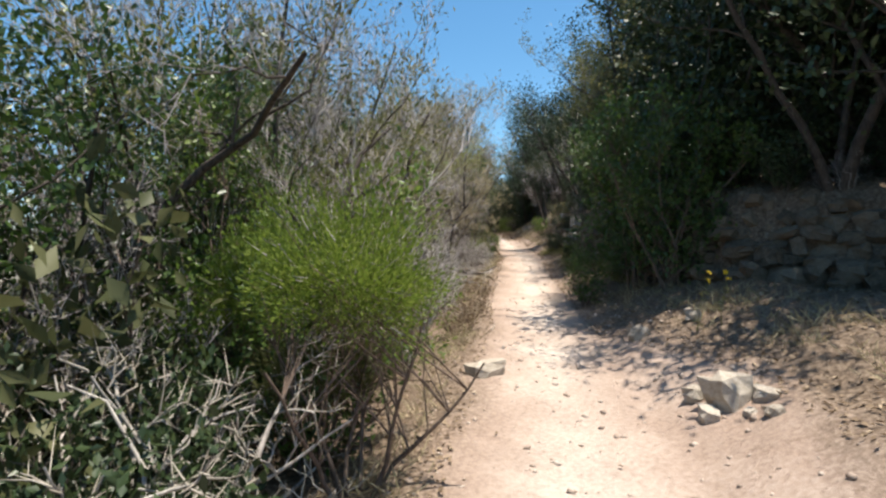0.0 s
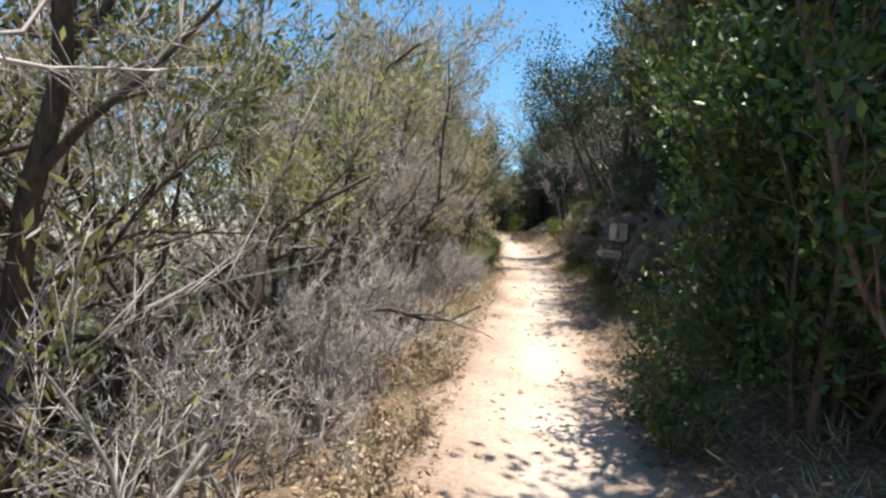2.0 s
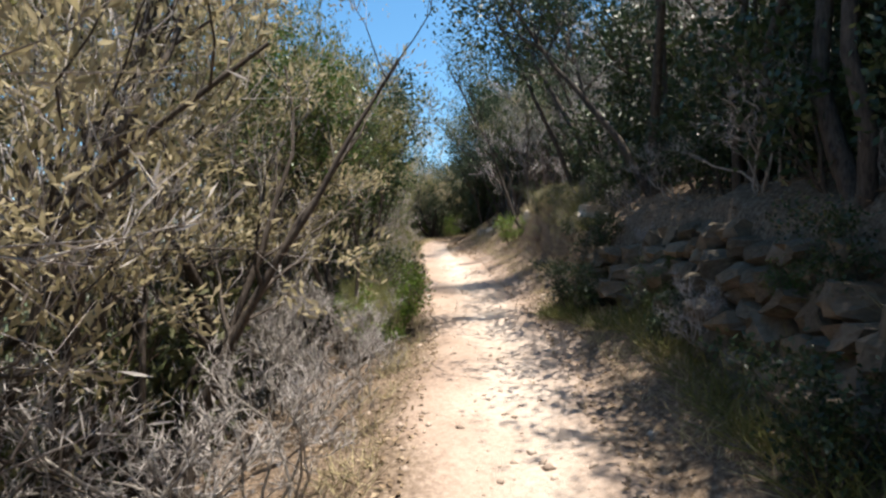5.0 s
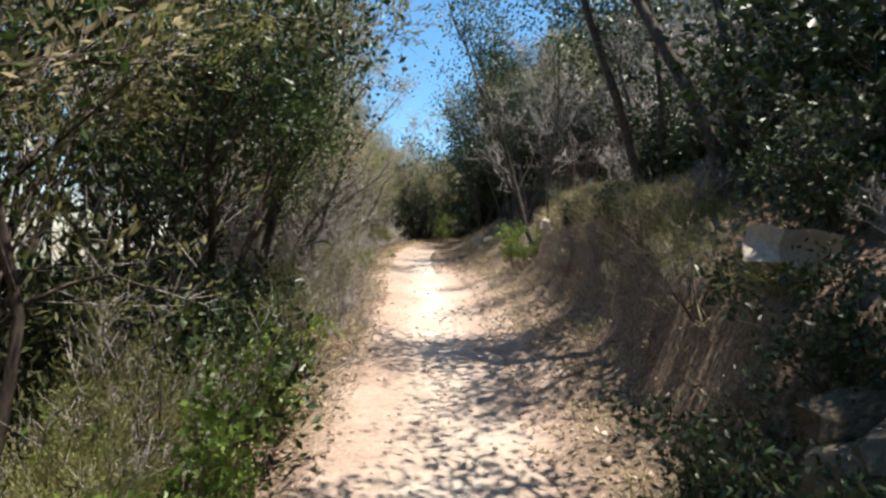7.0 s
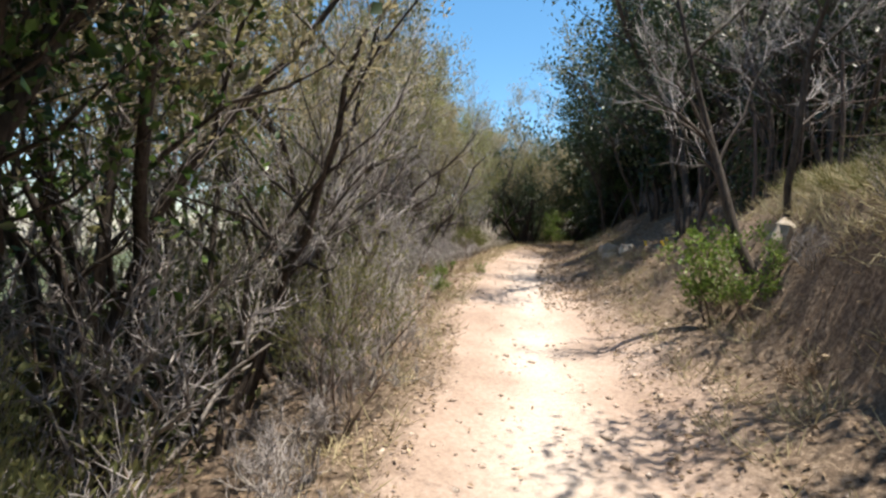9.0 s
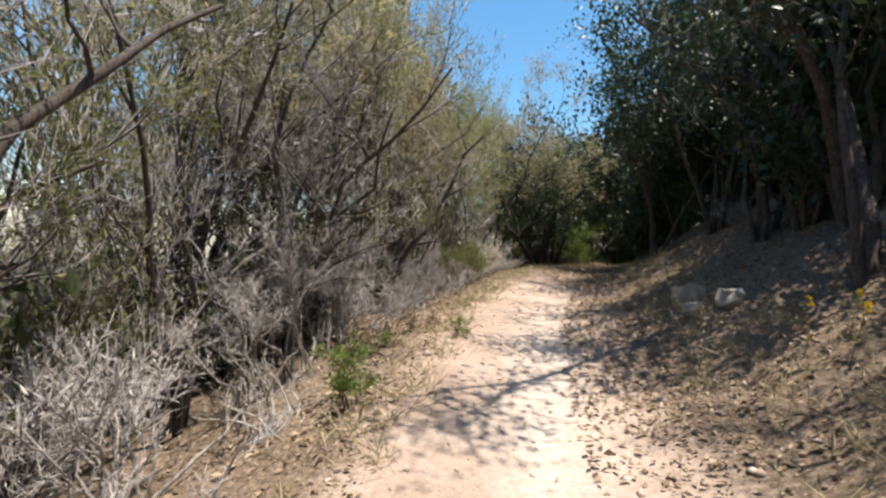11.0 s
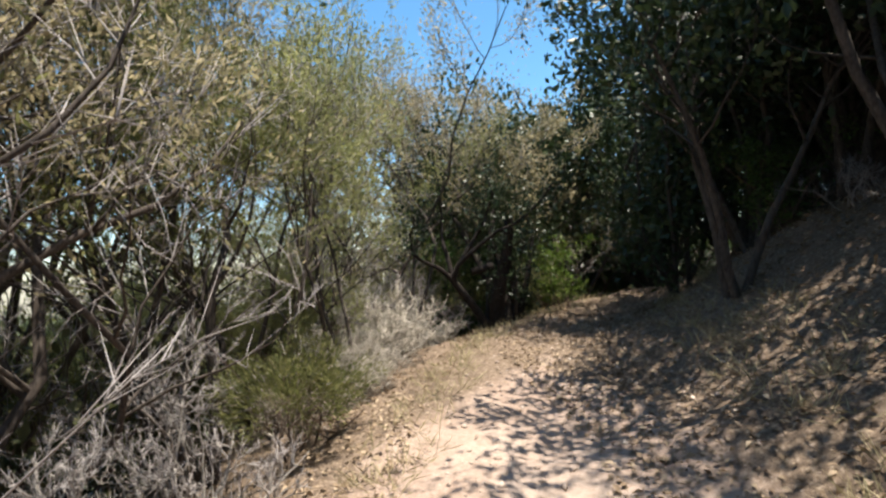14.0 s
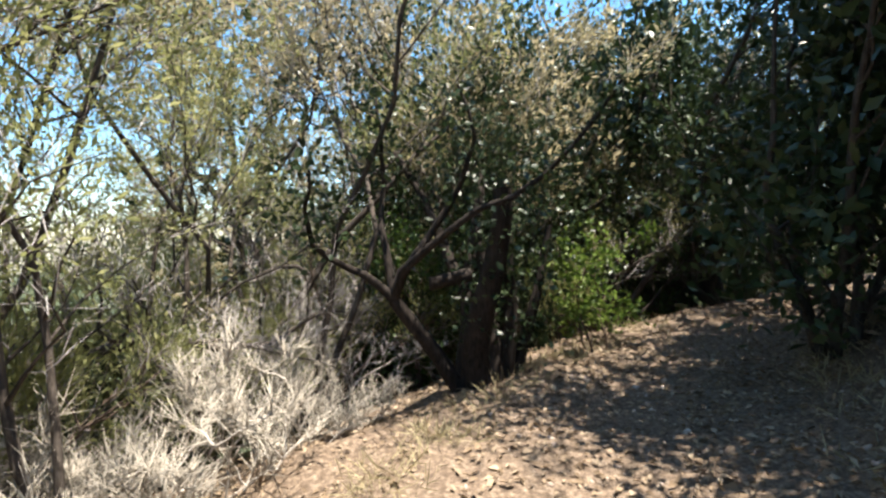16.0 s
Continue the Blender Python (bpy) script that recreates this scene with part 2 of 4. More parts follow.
def mesh_object(name, verts, tris, mat, parent=None, label="", smooth_shade=False):
    """One mesh object from arrays of corners and triangles."""
    me = bpy.data.meshes.new(name)
    verts, tris = np.asarray(verts, np.float32), np.asarray(tris, np.int32)
    me.vertices.add(len(verts))
    me.vertices.foreach_set("co", verts.ravel())
    me.loops.add(tris.size)
    me.loops.foreach_set("vertex_index", tris.ravel())
    me.polygons.add(len(tris))
    me.polygons.foreach_set("loop_start", np.arange(0, tris.size, 3, dtype=np.int32))
    if smooth_shade:
        me.polygons.foreach_set("use_smooth", np.ones(len(tris), bool))
    me.update(calc_edges=True)
    me.materials.append(mat)
    ob = new(name, me)
    if parent:
        ob.parent = parent
    if label:
        ob["label"] = label
    return ob


def build_ground():
    def spread(lo, hi, step, reach):
        out, s = [hi], step
        while out[-1] < reach:
            s *= 1.16
            out.append(out[-1] + s)
        low, s = [lo], step
        while low[-1] > -reach:
            s *= 1.16
            low.append(low[-1] - s)
        return np.array(low[:0:-1] + list(np.arange(lo, hi, step)) + out)
    ds, ys = spread(-2.6, 4.0, 0.085, 600), spread(-2.0, 46.0, 0.12, 700)
    D, Y = np.meshgrid(ds, ys)
    X = centre(Y) + D
    Z = lie(X, Y)
    flat = np.array([rough(x, y) for x, y in zip(X.ravel(), Y.ravel())]).reshape(X.shape)
    Z = Z + flat
    n, k = X.shape
    idx = np.arange(n * k).reshape(n, k)
    a, b, c, e = idx[:-1, :-1].ravel(), idx[:-1, 1:].ravel(), idx[1:, 1:].ravel(), idx[1:, :-1].ravel()
    tris = np.concatenate([np.stack([a, b, c], 1), np.stack([a, c, e], 1)])
    ob = mesh_object("ground", np.stack([X, Y, Z], -1).reshape(-1, 3), tris, GROUND, smooth_shade=True)
    wob = np.array([noise.noise(Vector((x * 0.9, y * 0.9, 3))) + 0.6 * noise.noise(Vector((x * 3, y * 3, 9))) for x, y in zip(X.ravel(), Y.ravel())])
    d = D.ravel()
    half_l = np.interp(Y.ravel(), [0, 14, 24, 28, 34], [0.75, 0.75, 0.85, 1.3, 1.3])
    half_r = np.interp(Y.ravel(), [-5, 4, 6, 14, 19, 24, 28, 34], [1.5, 1.5, 0.8, 0.65, 0.95, 1.35, 0.8, 1.0])
    # Past y 33.5 litter and shade over the trail are put into its colour.
    w = np.where(d < 0, half_l + d, half_r - d) + 0.22 * wob - np.clip((Y.ravel() - 33.5) / 2.5, 0, 1) * 1.35
    ob.data.attributes.new("trodden", "FLOAT", "POINT").data.foreach_set("value", np.clip(w / 0.35 + 0.25, 0, 1).astype(np.float32))
    # Sun glare along the middle of the trail, painted as paler dirt.
    line = np.exp(-((d - 0.08 + 0.12 * wob) / 0.36) ** 2) * np.clip((34 - Y.ravel()) / 4, 0, 1) * (0.8 + 0.3 * wob)
    ob.data.attributes.new("glare_strip", "FLOAT", "POINT").data.foreach_set("value", np.clip(line, 0, 1).astype(np.float32))
    far = np.clip((np.hypot(d, np.clip(Y.ravel() - 46, 0, 999) + np.clip(-2 - Y.ravel(), 0, 999)) - 9) / 12, 0, 1)
    ob.data.attributes.new("scrub", "FLOAT", "POINT").data.foreach_set("value", far.astype(np.float32))
    return tagged(ob, "pale trodden dirt trail across a dry scrubby hillside", "ground", kind="structure")


build_ground()


# ---- plant geometry ----
class Geo:
    """Corners and triangles gathered for one mesh."""

    def __init__(self):
        self.v, self.f, self.n = [], [], 0

    def add(self, v, f):
        self.v.append(v)
        self.f.append(f + self.n)
        self.n += len(v)

    def tube(self, pts, r0, r1, sides):
        n = len(pts)
        t = np.gradient(pts, axis=0)
        t /= np.linalg.norm(t, axis=1, keepdims=True) + 1e-9
        ref = np.array([0.31, 0.17, 0.94]) if abs(t[0, 2]) < 0.8 else np.array([0.9, 0.4, 0.1])
        u = np.cross(t, ref)
        u /= np.linalg.norm(u, axis=1, keepdims=True) + 1e-9
        w = np.cross(t, u)
        a = np.arange(sides) * 2 * np.pi / sides
        r = (r0 + (r1 - r0) * np.linspace(0, 1, n) ** 0.8)[:, None, None]
        v = pts[:, None] + r * (np.cos(a)[None, :, None] * u[:, None] + np.sin(a)[None, :, None] * w[:, None])
        i = np.arange(n - 1)[:, None] * sides
        j = np.arange(sides)[None]
        p, q = (i + j).ravel(), (i + (j + 1) % sides).ravel()
        f = np.concatenate([np.stack([p, q, q + sides], 1), np.stack([p, q + sides, p + sides], 1)])
        self.add(v.reshape(-1, 3), f)

    def spikes(self, base, way, length, radius):
        """Fine tapering twigs or needles, three faces each."""
        n = len(base)
        if not n:
            return
        way = way / (np.linalg.norm(way, axis=1, keepdims=True) + 1e-9)
        u = np.cross(way, np.array([0.3, 0.2, 0.93]))
        u /= np.linalg.norm(u, axis=1, keepdims=True) + 1e-9
        w = np.cross(way, u)
        a = np.arange(3) * 2 * np.pi / 3
        ring = base[:, None] + np.reshape(radius, (-1, 1, 1)) * (np.cos(a)[None, :, None] * u[:, None] + np.sin(a)[None, :, None] * w[:, None])
        tip = (base + way * np.reshape(length, (-1, 1)))[:, None]
        k = np.arange(n)[:, None] * 4
        f = np.concatenate([k + np.array([[0, 1, 3]]), k + np.array([[1, 2, 3]]), k + np.array([[2, 0, 3]])])
        self.add(np.concatenate([ring, tip], 1).reshape(-1, 3), f)

    def leaves(self, rng, base, way, length, width):
        """Folded oval leaves, two faces each."""
        n = len(base)
        if not n:
            return
        way = way / (np.linalg.norm(way, axis=1, keepdims=True) + 1e-9)
        u = np.cross(way, rng.normal(size=(n, 3)))
        u /= np.linalg.norm(u, axis=1, keepdims=True) + 1e-9
        w = np.cross(way, u)
        L, W = np.reshape(length, (-1, 1)), np.reshape(width, (-1, 1))
        mid = base + way * L * 0.48 + w * W * 0.35
        v = np.stack([base, mid + u * W, base + way * L, mid - u * W], 1)
        k = np.arange(n)[:, None] * 4
        self.add(v.reshape(-1, 3), np.concatenate([k + np.array([[0, 1, 2]]), k + np.array([[0, 2, 3]])]))

    def make(self, name, mat, parent=None, label="", smooth_shade=False):
        return mesh_object(name, np.concatenate(self.v), np.concatenate(self.f), mat, parent, label, smooth_shade)


def unit(v):
    return v / (np.linalg.norm(v) + 1e-9)


def crooked(rng, start, way, length, n, bend, lift=0.0):
    """A crooked line of n + 1 points."""
    pts, d = [np.array(start, float)], unit(np.array(way, float))
    for _ in range(n):
        d = unit(d + rng.normal(size=3) * bend + np.array([0, 0, lift]))
        pts.append(pts[-1] + d * length / n)
    return np.array(pts)


def along(rng, lines, count, lo=0.2):
    """Random places on the lines, with the lines' direction there."""
    which = rng.integers(0, len(lines), count)
    frac = rng.uniform(lo, 1, count)
    base, way = np.empty((count, 3)), np.empty((count, 3))
    for i, (k, f) in enumerate(zip(which, frac)):
        p = lines[k]
        s = f * (len(p) - 1)
        j = min(int(s), len(p) - 2)
        base[i] = p[j] + (p[j + 1] - p[j]) * (s - j)
        way[i] = p[j + 1] - p[j]
    return base, way / (np.linalg.norm(way, axis=1, keepdims=True) + 1e-9)


def skeleton_of(rng, h, stems, lean, limbs, branchlets, thick, bend=0.16, clear=0.3, base=0.12, flare=0.5):
    """Stems, limbs and branchlets of a many-stemmed plant: lists of (points, start radius, end radius)."""
    S, Ls, B = [], [], []
    for i in range(stems):
        a = i * 2 * math.pi / stems + rng.uniform(-0.5, 0.5)
        out = np.array([math.cos(a), math.sin(a), 0])
        p = crooked(rng, out * base * rng.uniform(0.3, 1) - np.array([0, 0, 0.12]), np.array([0, 0, 1]) + out * lean * rng.uniform(0.4, 1.3), h * rng.uniform(0.72, 1.0), 9, bend, 0.05)
        r = thick * rng.uniform(0.65, 1.1)
        S.append((p, r, r * 0.2))
        for _ in range(limbs):
            f = rng.uniform(clear, 0.97)
            s = f * 9
            j = min(int(s), 8)
            at = p[j] + (p[j + 1] - p[j]) * (s - j)
            side = rng.normal(size=3)
            side[2] = abs(side[2]) * 0.4
            q = crooked(rng, at, unit(p[j + 1] - p[j]) * 0.6 + unit(side), h * rng.uniform(0.16, 0.34) * (1.25 - 0.5 * f), 5, bend * 1.2, 0.1)
            Ls.append((q, r * (1 - 0.75 * f) * flare, 0.003))
            for _ in range(branchlets):
                k = rng.integers(1, 5)
                side = rng.normal(size=3)
                B.append((crooked(rng, q[k] + (q[k + 1] - q[k]) * rng.uniform(), unit(q[k + 1] - q[k]) + 0.8 * unit(side), h * rng.uniform(0.06, 0.14), 3, bend * 1.2, 0.12), 0.004, 0.0015))
    return S, Ls, B


PROTO, PLACED, REACH, CLOUD = {}, {}, {}, {}


def start_thing(name, label, category, group):
    ob = new(name)
    ob.empty_display_size = 0.2
    return tagged(ob, label, category, group)


def frame_of(ob, S, Ls, B, bark, twig_mat, extra=None):
    """Stems one by one, and the boughs and twigs too many to pick apart."""
    for p, r0, r1 in S:
        g = Geo()
        g.tube(p, r0, r1, 6)
        g.make("stem", bark, ob, smooth_shade=True)
    g = Geo()
    for p, r0, r1 in Ls:
        g.tube(p, max(r0, 0.005), r1, 4)
    tagged(g.make("branchwork", bark, ob, smooth_shade=True), kind="stuff")
    g = Geo()
    if extra:
        for p, r0, r1 in B:
            g.tube(p[[0, 2, 3]], r0, r1, 3)
    else:
        foot = np.array([p[0] for p, _, _ in B])
        run = np.array([p[-1] for p, _, _ in B]) - foot
        g.spikes(foot, run, np.linalg.norm(run, axis=1), np.full(len(B), 0.0045))
    if extra:
        g.spikes(*extra)
    tagged(g.make("twig_haze", twig_mat, ob), kind="stuff")


def cloud_of(ob):
    out = []
    for c in ob.children:
        a = np.empty(len(c.data.vertices) * 3, np.float32)
        c.data.vertices.foreach_get("co", a)
        out.append(a.reshape(-1, 3))
    return np.concatenate(out)


def reach_of(lines):
    pts = np.concatenate(lines)
    pts = pts[pts[:, 2] < 2.2]
    return float(np.percentile(np.hypot(pts[:, 0], pts[:, 1]), 93))


def heath(key, seed, h, stems, lean, limbs, branchlets, twigs, needles, thick, crown_mat, crown_from=0.5, bark=BARK_DARK, twig_mat=TWIG_GREY,
          label="", name="heath_tree", needle=(0.035, 0.07), slim=0.13, tuft=0.03, bend=0.16, wild=0.6, twig=(0.12, 0.3), clear=0.3):
    rng = np.random.default_rng(seed)
    ob = start_thing(name, label, "tree" if h > 2 else "shrub", "tree heaths and scrub along the trail")
    S, Ls, B = skeleton_of(rng, h, stems, lean, limbs, branchlets, thick, bend, clear)
    lines = [p for p, _, _ in Ls] + [p for p, _, _ in B] * 2
    base, way = along(rng, lines, twigs)
    way = way + rng.normal(size=way.shape) * wild + np.array([0, 0, 0.3])
    length = rng.uniform(*twig, twigs)
    frame_of(ob, S, Ls, B, bark, twig_mat, (base, way, length, rng.uniform(0.0018, 0.0034, twigs)))
    if needles:
        way = way / np.linalg.norm(way, axis=1, keepdims=True)
        tips = base + way * (length * 0.7)[:, None]
        hi = tips[:, 2].max()
        w = np.clip((tips[:, 2] / hi - crown_from) / 0.25, 0, 1) + 1e-4
        pick = rng.choice(twigs, needles, p=w / w.sum())
        nb = base[pick] + way[pick] * (length[pick] * rng.uniform(0.15, 1.35, needles))[:, None] + rng.normal(size=(needles, 3)) * tuft
        nw = way[pick] + rng.normal(size=(needles, 3)) * 0.45 + np.array([0, 0, 0.2])
        g = Geo()
        size = rng.uniform(*needle, needles)
        g.leaves(rng, nb, nw, size, size * slim)
        g.make("crown", crown_mat, ob)
    PROTO[key], REACH[key], CLOUD[key] = ob, reach_of(lines), cloud_of(ob)


def broadleaf(key, seed, h, stems, lean, limbs, branchlets, leaves, thick, mat, bark=BARK_BROWN, clear=0.2, leaf=(0.045, 0.08), clump=0.09, label="", name="leafy_shrub"):
    rng = np.random.default_rng(seed)
    ob = start_thing(name, label, "tree" if h > 2.4 else "shrub", "leafy shrubs and trees along the trail")
    S, Ls, B = skeleton_of(rng, h, stems, lean, limbs, branchlets, thick, 0.14, clear)
    frame_of(ob, S, Ls, B, bark, bark)
    base, way = along(rng, [p for p, _, _ in B], leaves, 0.3)
    base = base + rng.normal(size=base.shape) * clump
    way = way * 0.5 + rng.normal(size=way.shape) * 0.8 + np.array([0, 0, 0.25])
    base[:, 2] = np.abs(base[:, 2] - 0.05) + 0.05
    length = rng.uniform(*leaf, len(base))
    g = Geo()
    g.leaves(rng, base, way, length, length * rng.uniform(0.2, 0.3, len(base)))
    g.make("crown", mat, ob)
    PROTO[key], REACH[key], CLOUD[key] = ob, reach_of([p for p, _, _ in B]) + clump, cloud_of(ob)


def put(key, x, y, scale=1.0, turn=0.0, tall=1.0, tilt=(0, 0), sink=0.0, room=0.46):
    """Stands a plant of that kind on the ground: the first is the model itself, the rest are copies."""
    side = -1 if x < centre(y) else 1
    for _ in range(14):
        m = pose(x, y, height(x, y) - sink, tilt[0], tilt[1], turn) @ Matrix.Diagonal((scale, scale, scale * tall, 1))
        a = np.array(m)
        v = CLOUD[key] @ a[:3, :3].T + a[:3, 3]
        up = v[:, 2] - np.interp(v[:, 1], ZT_Y, ZT_Z)
        if not ((np.abs(v[:, 0] - centre(v[:, 1]) + 0.08) < room) & (up > 0.3) & (up < 2.35) & (v[:, 1] < 37)).any():
            break
        x += side * 0.14
    if key not in PLACED:
        PLACED[key] = 1
        PROTO[key].matrix_basis = m
        return PROTO[key]
    PLACED[key] += 1
    made = copy_thing(PROTO[key], m)
    made.matrix_basis = m
    return made


# tree heaths: dark crooked stems, bare grey twigs below, feathery tops
heath("olive_a", 1, 4.2, 4, 0.28, 8, 4, 1000, 6500, 0.055, HEATH_OLIVE, 0.48, label="tall tree heath with dark crooked stems and olive feathery top")
heath("olive_b", 2, 3.4, 5, 0.36, 7, 4, 1000, 5500, 0.045, HEATH_OLIVE, 0.45, label="many-stemmed tree heath with grey twigs and olive tops")
heath("tan_a", 3, 4.3, 4, 0.26, 8, 4, 1000, 6500, 0.055, HEATH_TAN, 0.48, label="tall tree heath with tan faded flower tops")
heath("tan_b", 4, 3.5, 4, 0.34, 7, 4, 1000, 5500, 0.045, HEATH_TAN, 0.45, label="tree heath with bare grey twigs and tan tops")
heath("grey_a", 5, 2.9, 6, 0.36, 7, 5, 1200, 1500, 0.032, HEATH_GREY, 0.3, BARK_GREY, TWIG_GREY, label="half-dead tree heath, a haze of bare grey twigs", needle=(0.04, 0.09), slim=0.06, bend=0.22, wild=0.95, twig=(0.05, 0.16))
heath("grey_b", 6, 1.7, 7, 0.42, 5, 5, 1000, 700, 0.022, HEATH_GREY, 0.3, BARK_GREY, label="dead grey heath bush of fine bare twigs", needle=(0.04, 0.08), slim=0.06, bend=0.24, wild=0.95, twig=(0.05, 0.15))
heath("grey_c", 7, 3.9, 5, 0.3, 7, 5, 1300, 2400, 0.045, HEATH_GREY, 0.35, BARK_DARK, label="tall bare heath with dark stems and grey twigs", needle=(0.04, 0.09), slim=0.06, bend=0.22, wild=0.95, twig=(0.05, 0.16))
heath("dead_a", 8, 1.15, 7, 0.95, 4, 3, 160, 0, 0.024, None, bark=BARK_PALE, twig_mat=TWIG_PALE, label="dead shrub of bleached crooked branches", name="dead_shrub", bend=0.3, wild=0.9, twig=(0.05, 0.15))
heath("dead_b", 9, 1.0, 8, 0.6, 5, 5, 700, 0, 0.016, None, bark=BARK_GREY, twig_mat=TWIG_BROWN, label="low dead shrub of grey tangled twigs", name="dead_shrub", bend=0.27, wild=0.95, twig=(0.05, 0.15))
heath("dead_c", 10, 1.0, 8, 1.0, 6, 6, 2200, 0, 0.009, None, bark=BARK_PALE, twig_mat=TWIG_PALE, label="pale straw-coloured dead brush, dry and wispy", name="dead_shrub", bend=0.25, wild=0.8, twig=(0.06, 0.18))
heath("bare_tree", 12, 4.0, 2, 0.25, 9, 5, 700, 2200, 0.065, HEATH_OLIVE, 0.6, BARK_DARK, label="dark-stemmed tree heath with bare upper branches")
heath("bright_b", 14, 2.6, 5, 0.4, 7, 5, 700, 8500, 0.03, HEATH_PALE, 0.25, BARK_BROWN, TWIG_BROWN, label="pale yellow-green feathery young tree heath", name="heath_bush")

heath("tan_h", 45, 5.4, 3, 0.2, 10, 5, 1000, 12000, 0.07, HEATH_TAN, 0.4, label="big tree heath with a dense tan crown above the trail", clear=0.42, needle=(0.05, 0.1), slim=0.15)
heath("olive_low", 46, 1.7, 6, 0.4, 6, 4, 600, 2400, 0.022, HEATH_OLIVE, 0.3, BARK_BROWN, TWIG_BROWN, label="low olive-green heath bush with brown twigs", name="heath_bush")
heath("far_olive", 41, 4.6, 4, 0.3, 7, 3, 420, 2600, 0.055, HEATH_OLIVE, 0.25, label="tall olive tree heath deeper in the scrub", needle=(0.08, 0.16), slim=0.16, tuft=0.07)
heath("far_tan", 42, 4.8, 4, 0.28, 7, 3, 420, 2600, 0.055, HEATH_TAN, 0.25, label="tall tan tree heath deeper in the scrub", needle=(0.08, 0.16), slim=0.16, tuft=0.07)
heath("far_grey", 43, 4.0, 5, 0.3, 7, 4, 700, 1500, 0.045, HEATH_GREY, 0.2, label="bare grey heath deeper in the scrub", needle=(0.08, 0.16), slim=0.07, tuft=0.07)

# leafy shrubs and trees
broadleaf("far_low", 47, 1.7, 5, 0.5, 6, 3, 1300, 0.025, LEAF_OLIVE, BARK_BROWN, 0.04, (0.09, 0.15), 0.16, "dull olive undergrowth between the heath stems")
broadleaf("far_oak", 44, 5.4, 4, 0.3, 9, 4, 2600, 0.08, LEAF_DARK, BARK_DARK, 0.08, (0.15, 0.24), 0.26, "dark evergreen oak deeper in the wood", "evergreen_oak")
broadleaf("oak_a", 21, 5.0, 4, 0.3, 12, 5, 5500, 0.075, LEAF_DARK, BARK_DARK, 0.15, (0.09, 0.15), 0.18, "dark evergreen oak with dense small leaves", "evergreen_oak")
broadleaf("oak_b", 22, 4.0, 5, 0.36, 10, 5, 5500, 0.055, LEAF_DARK, BARK_DARK, 0.05, (0.08, 0.14), 0.17, "dark many-stemmed evergreen oak, leafy to the ground", "evergreen_oak")
broadleaf("oak_c", 23, 4.8, 3, 0.35, 11, 6, 3700, 0.075, LEAF_DARK, BARK_DARK, 0.38, (0.08, 0.14), 0.17, "dark-trunked evergreen oak with an open crown", "evergreen_oak")
broadleaf("under_a", 30, 1.8, 6, 0.5, 7, 4, 2000, 0.025, LEAF_DARK, BARK_DARK, 0.05, (0.07, 0.115), 0.11, "low dark evergreen undergrowth, dense and shaded")
broadleaf("leafy_a", 24, 2.6, 6, 0.42, 8, 6, 5000, 0.03, LEAF_GREEN, BARK_BROWN, 0.05, (0.05, 0.09), 0.1, "glossy green strawberry-tree shrub, leafy to the ground")
broadleaf("leafy_b", 25, 1.5, 6, 0.5, 7, 5, 2600, 0.02, LEAF_GREEN, BARK_BROWN, 0.08, (0.045, 0.075), 0.07, "green glossy-leaved shrub among bare twigs")
broadleaf("lime_a", 26, 1.0, 5, 0.6, 6, 4, 1500, 0.012, LEAF_LIME, BARK_BROWN, 0.12, (0.04, 0.07), 0.05, "fresh lime-green leafy bush beside the trail")
broadleaf("lime_b", 27, 3.0, 4, 0.3, 7, 5, 3000, 0.028, LEAF_LIME, BARK_BROWN, 0.2, (0.05, 0.085), 0.09, "tall bright-leaved shrub lit yellow-green")
broadleaf("tree_l", 28, 5.0, 3, 0.28, 10, 5, 5200, 0.065, LEAF_GREEN, BARK_DARK, 0.42, (0.06, 0.1), 0.14, "green-leaved tree with dark crooked trunks", "leafy_tree")
broadleaf("dry_a", 29, 0.6, 6, 0.7, 5, 4, 700, 0.008, LEAF_DRY, BARK_BROWN, 0.1, (0.035, 0.06), 0.05, "small shrub of dry brown leaves")


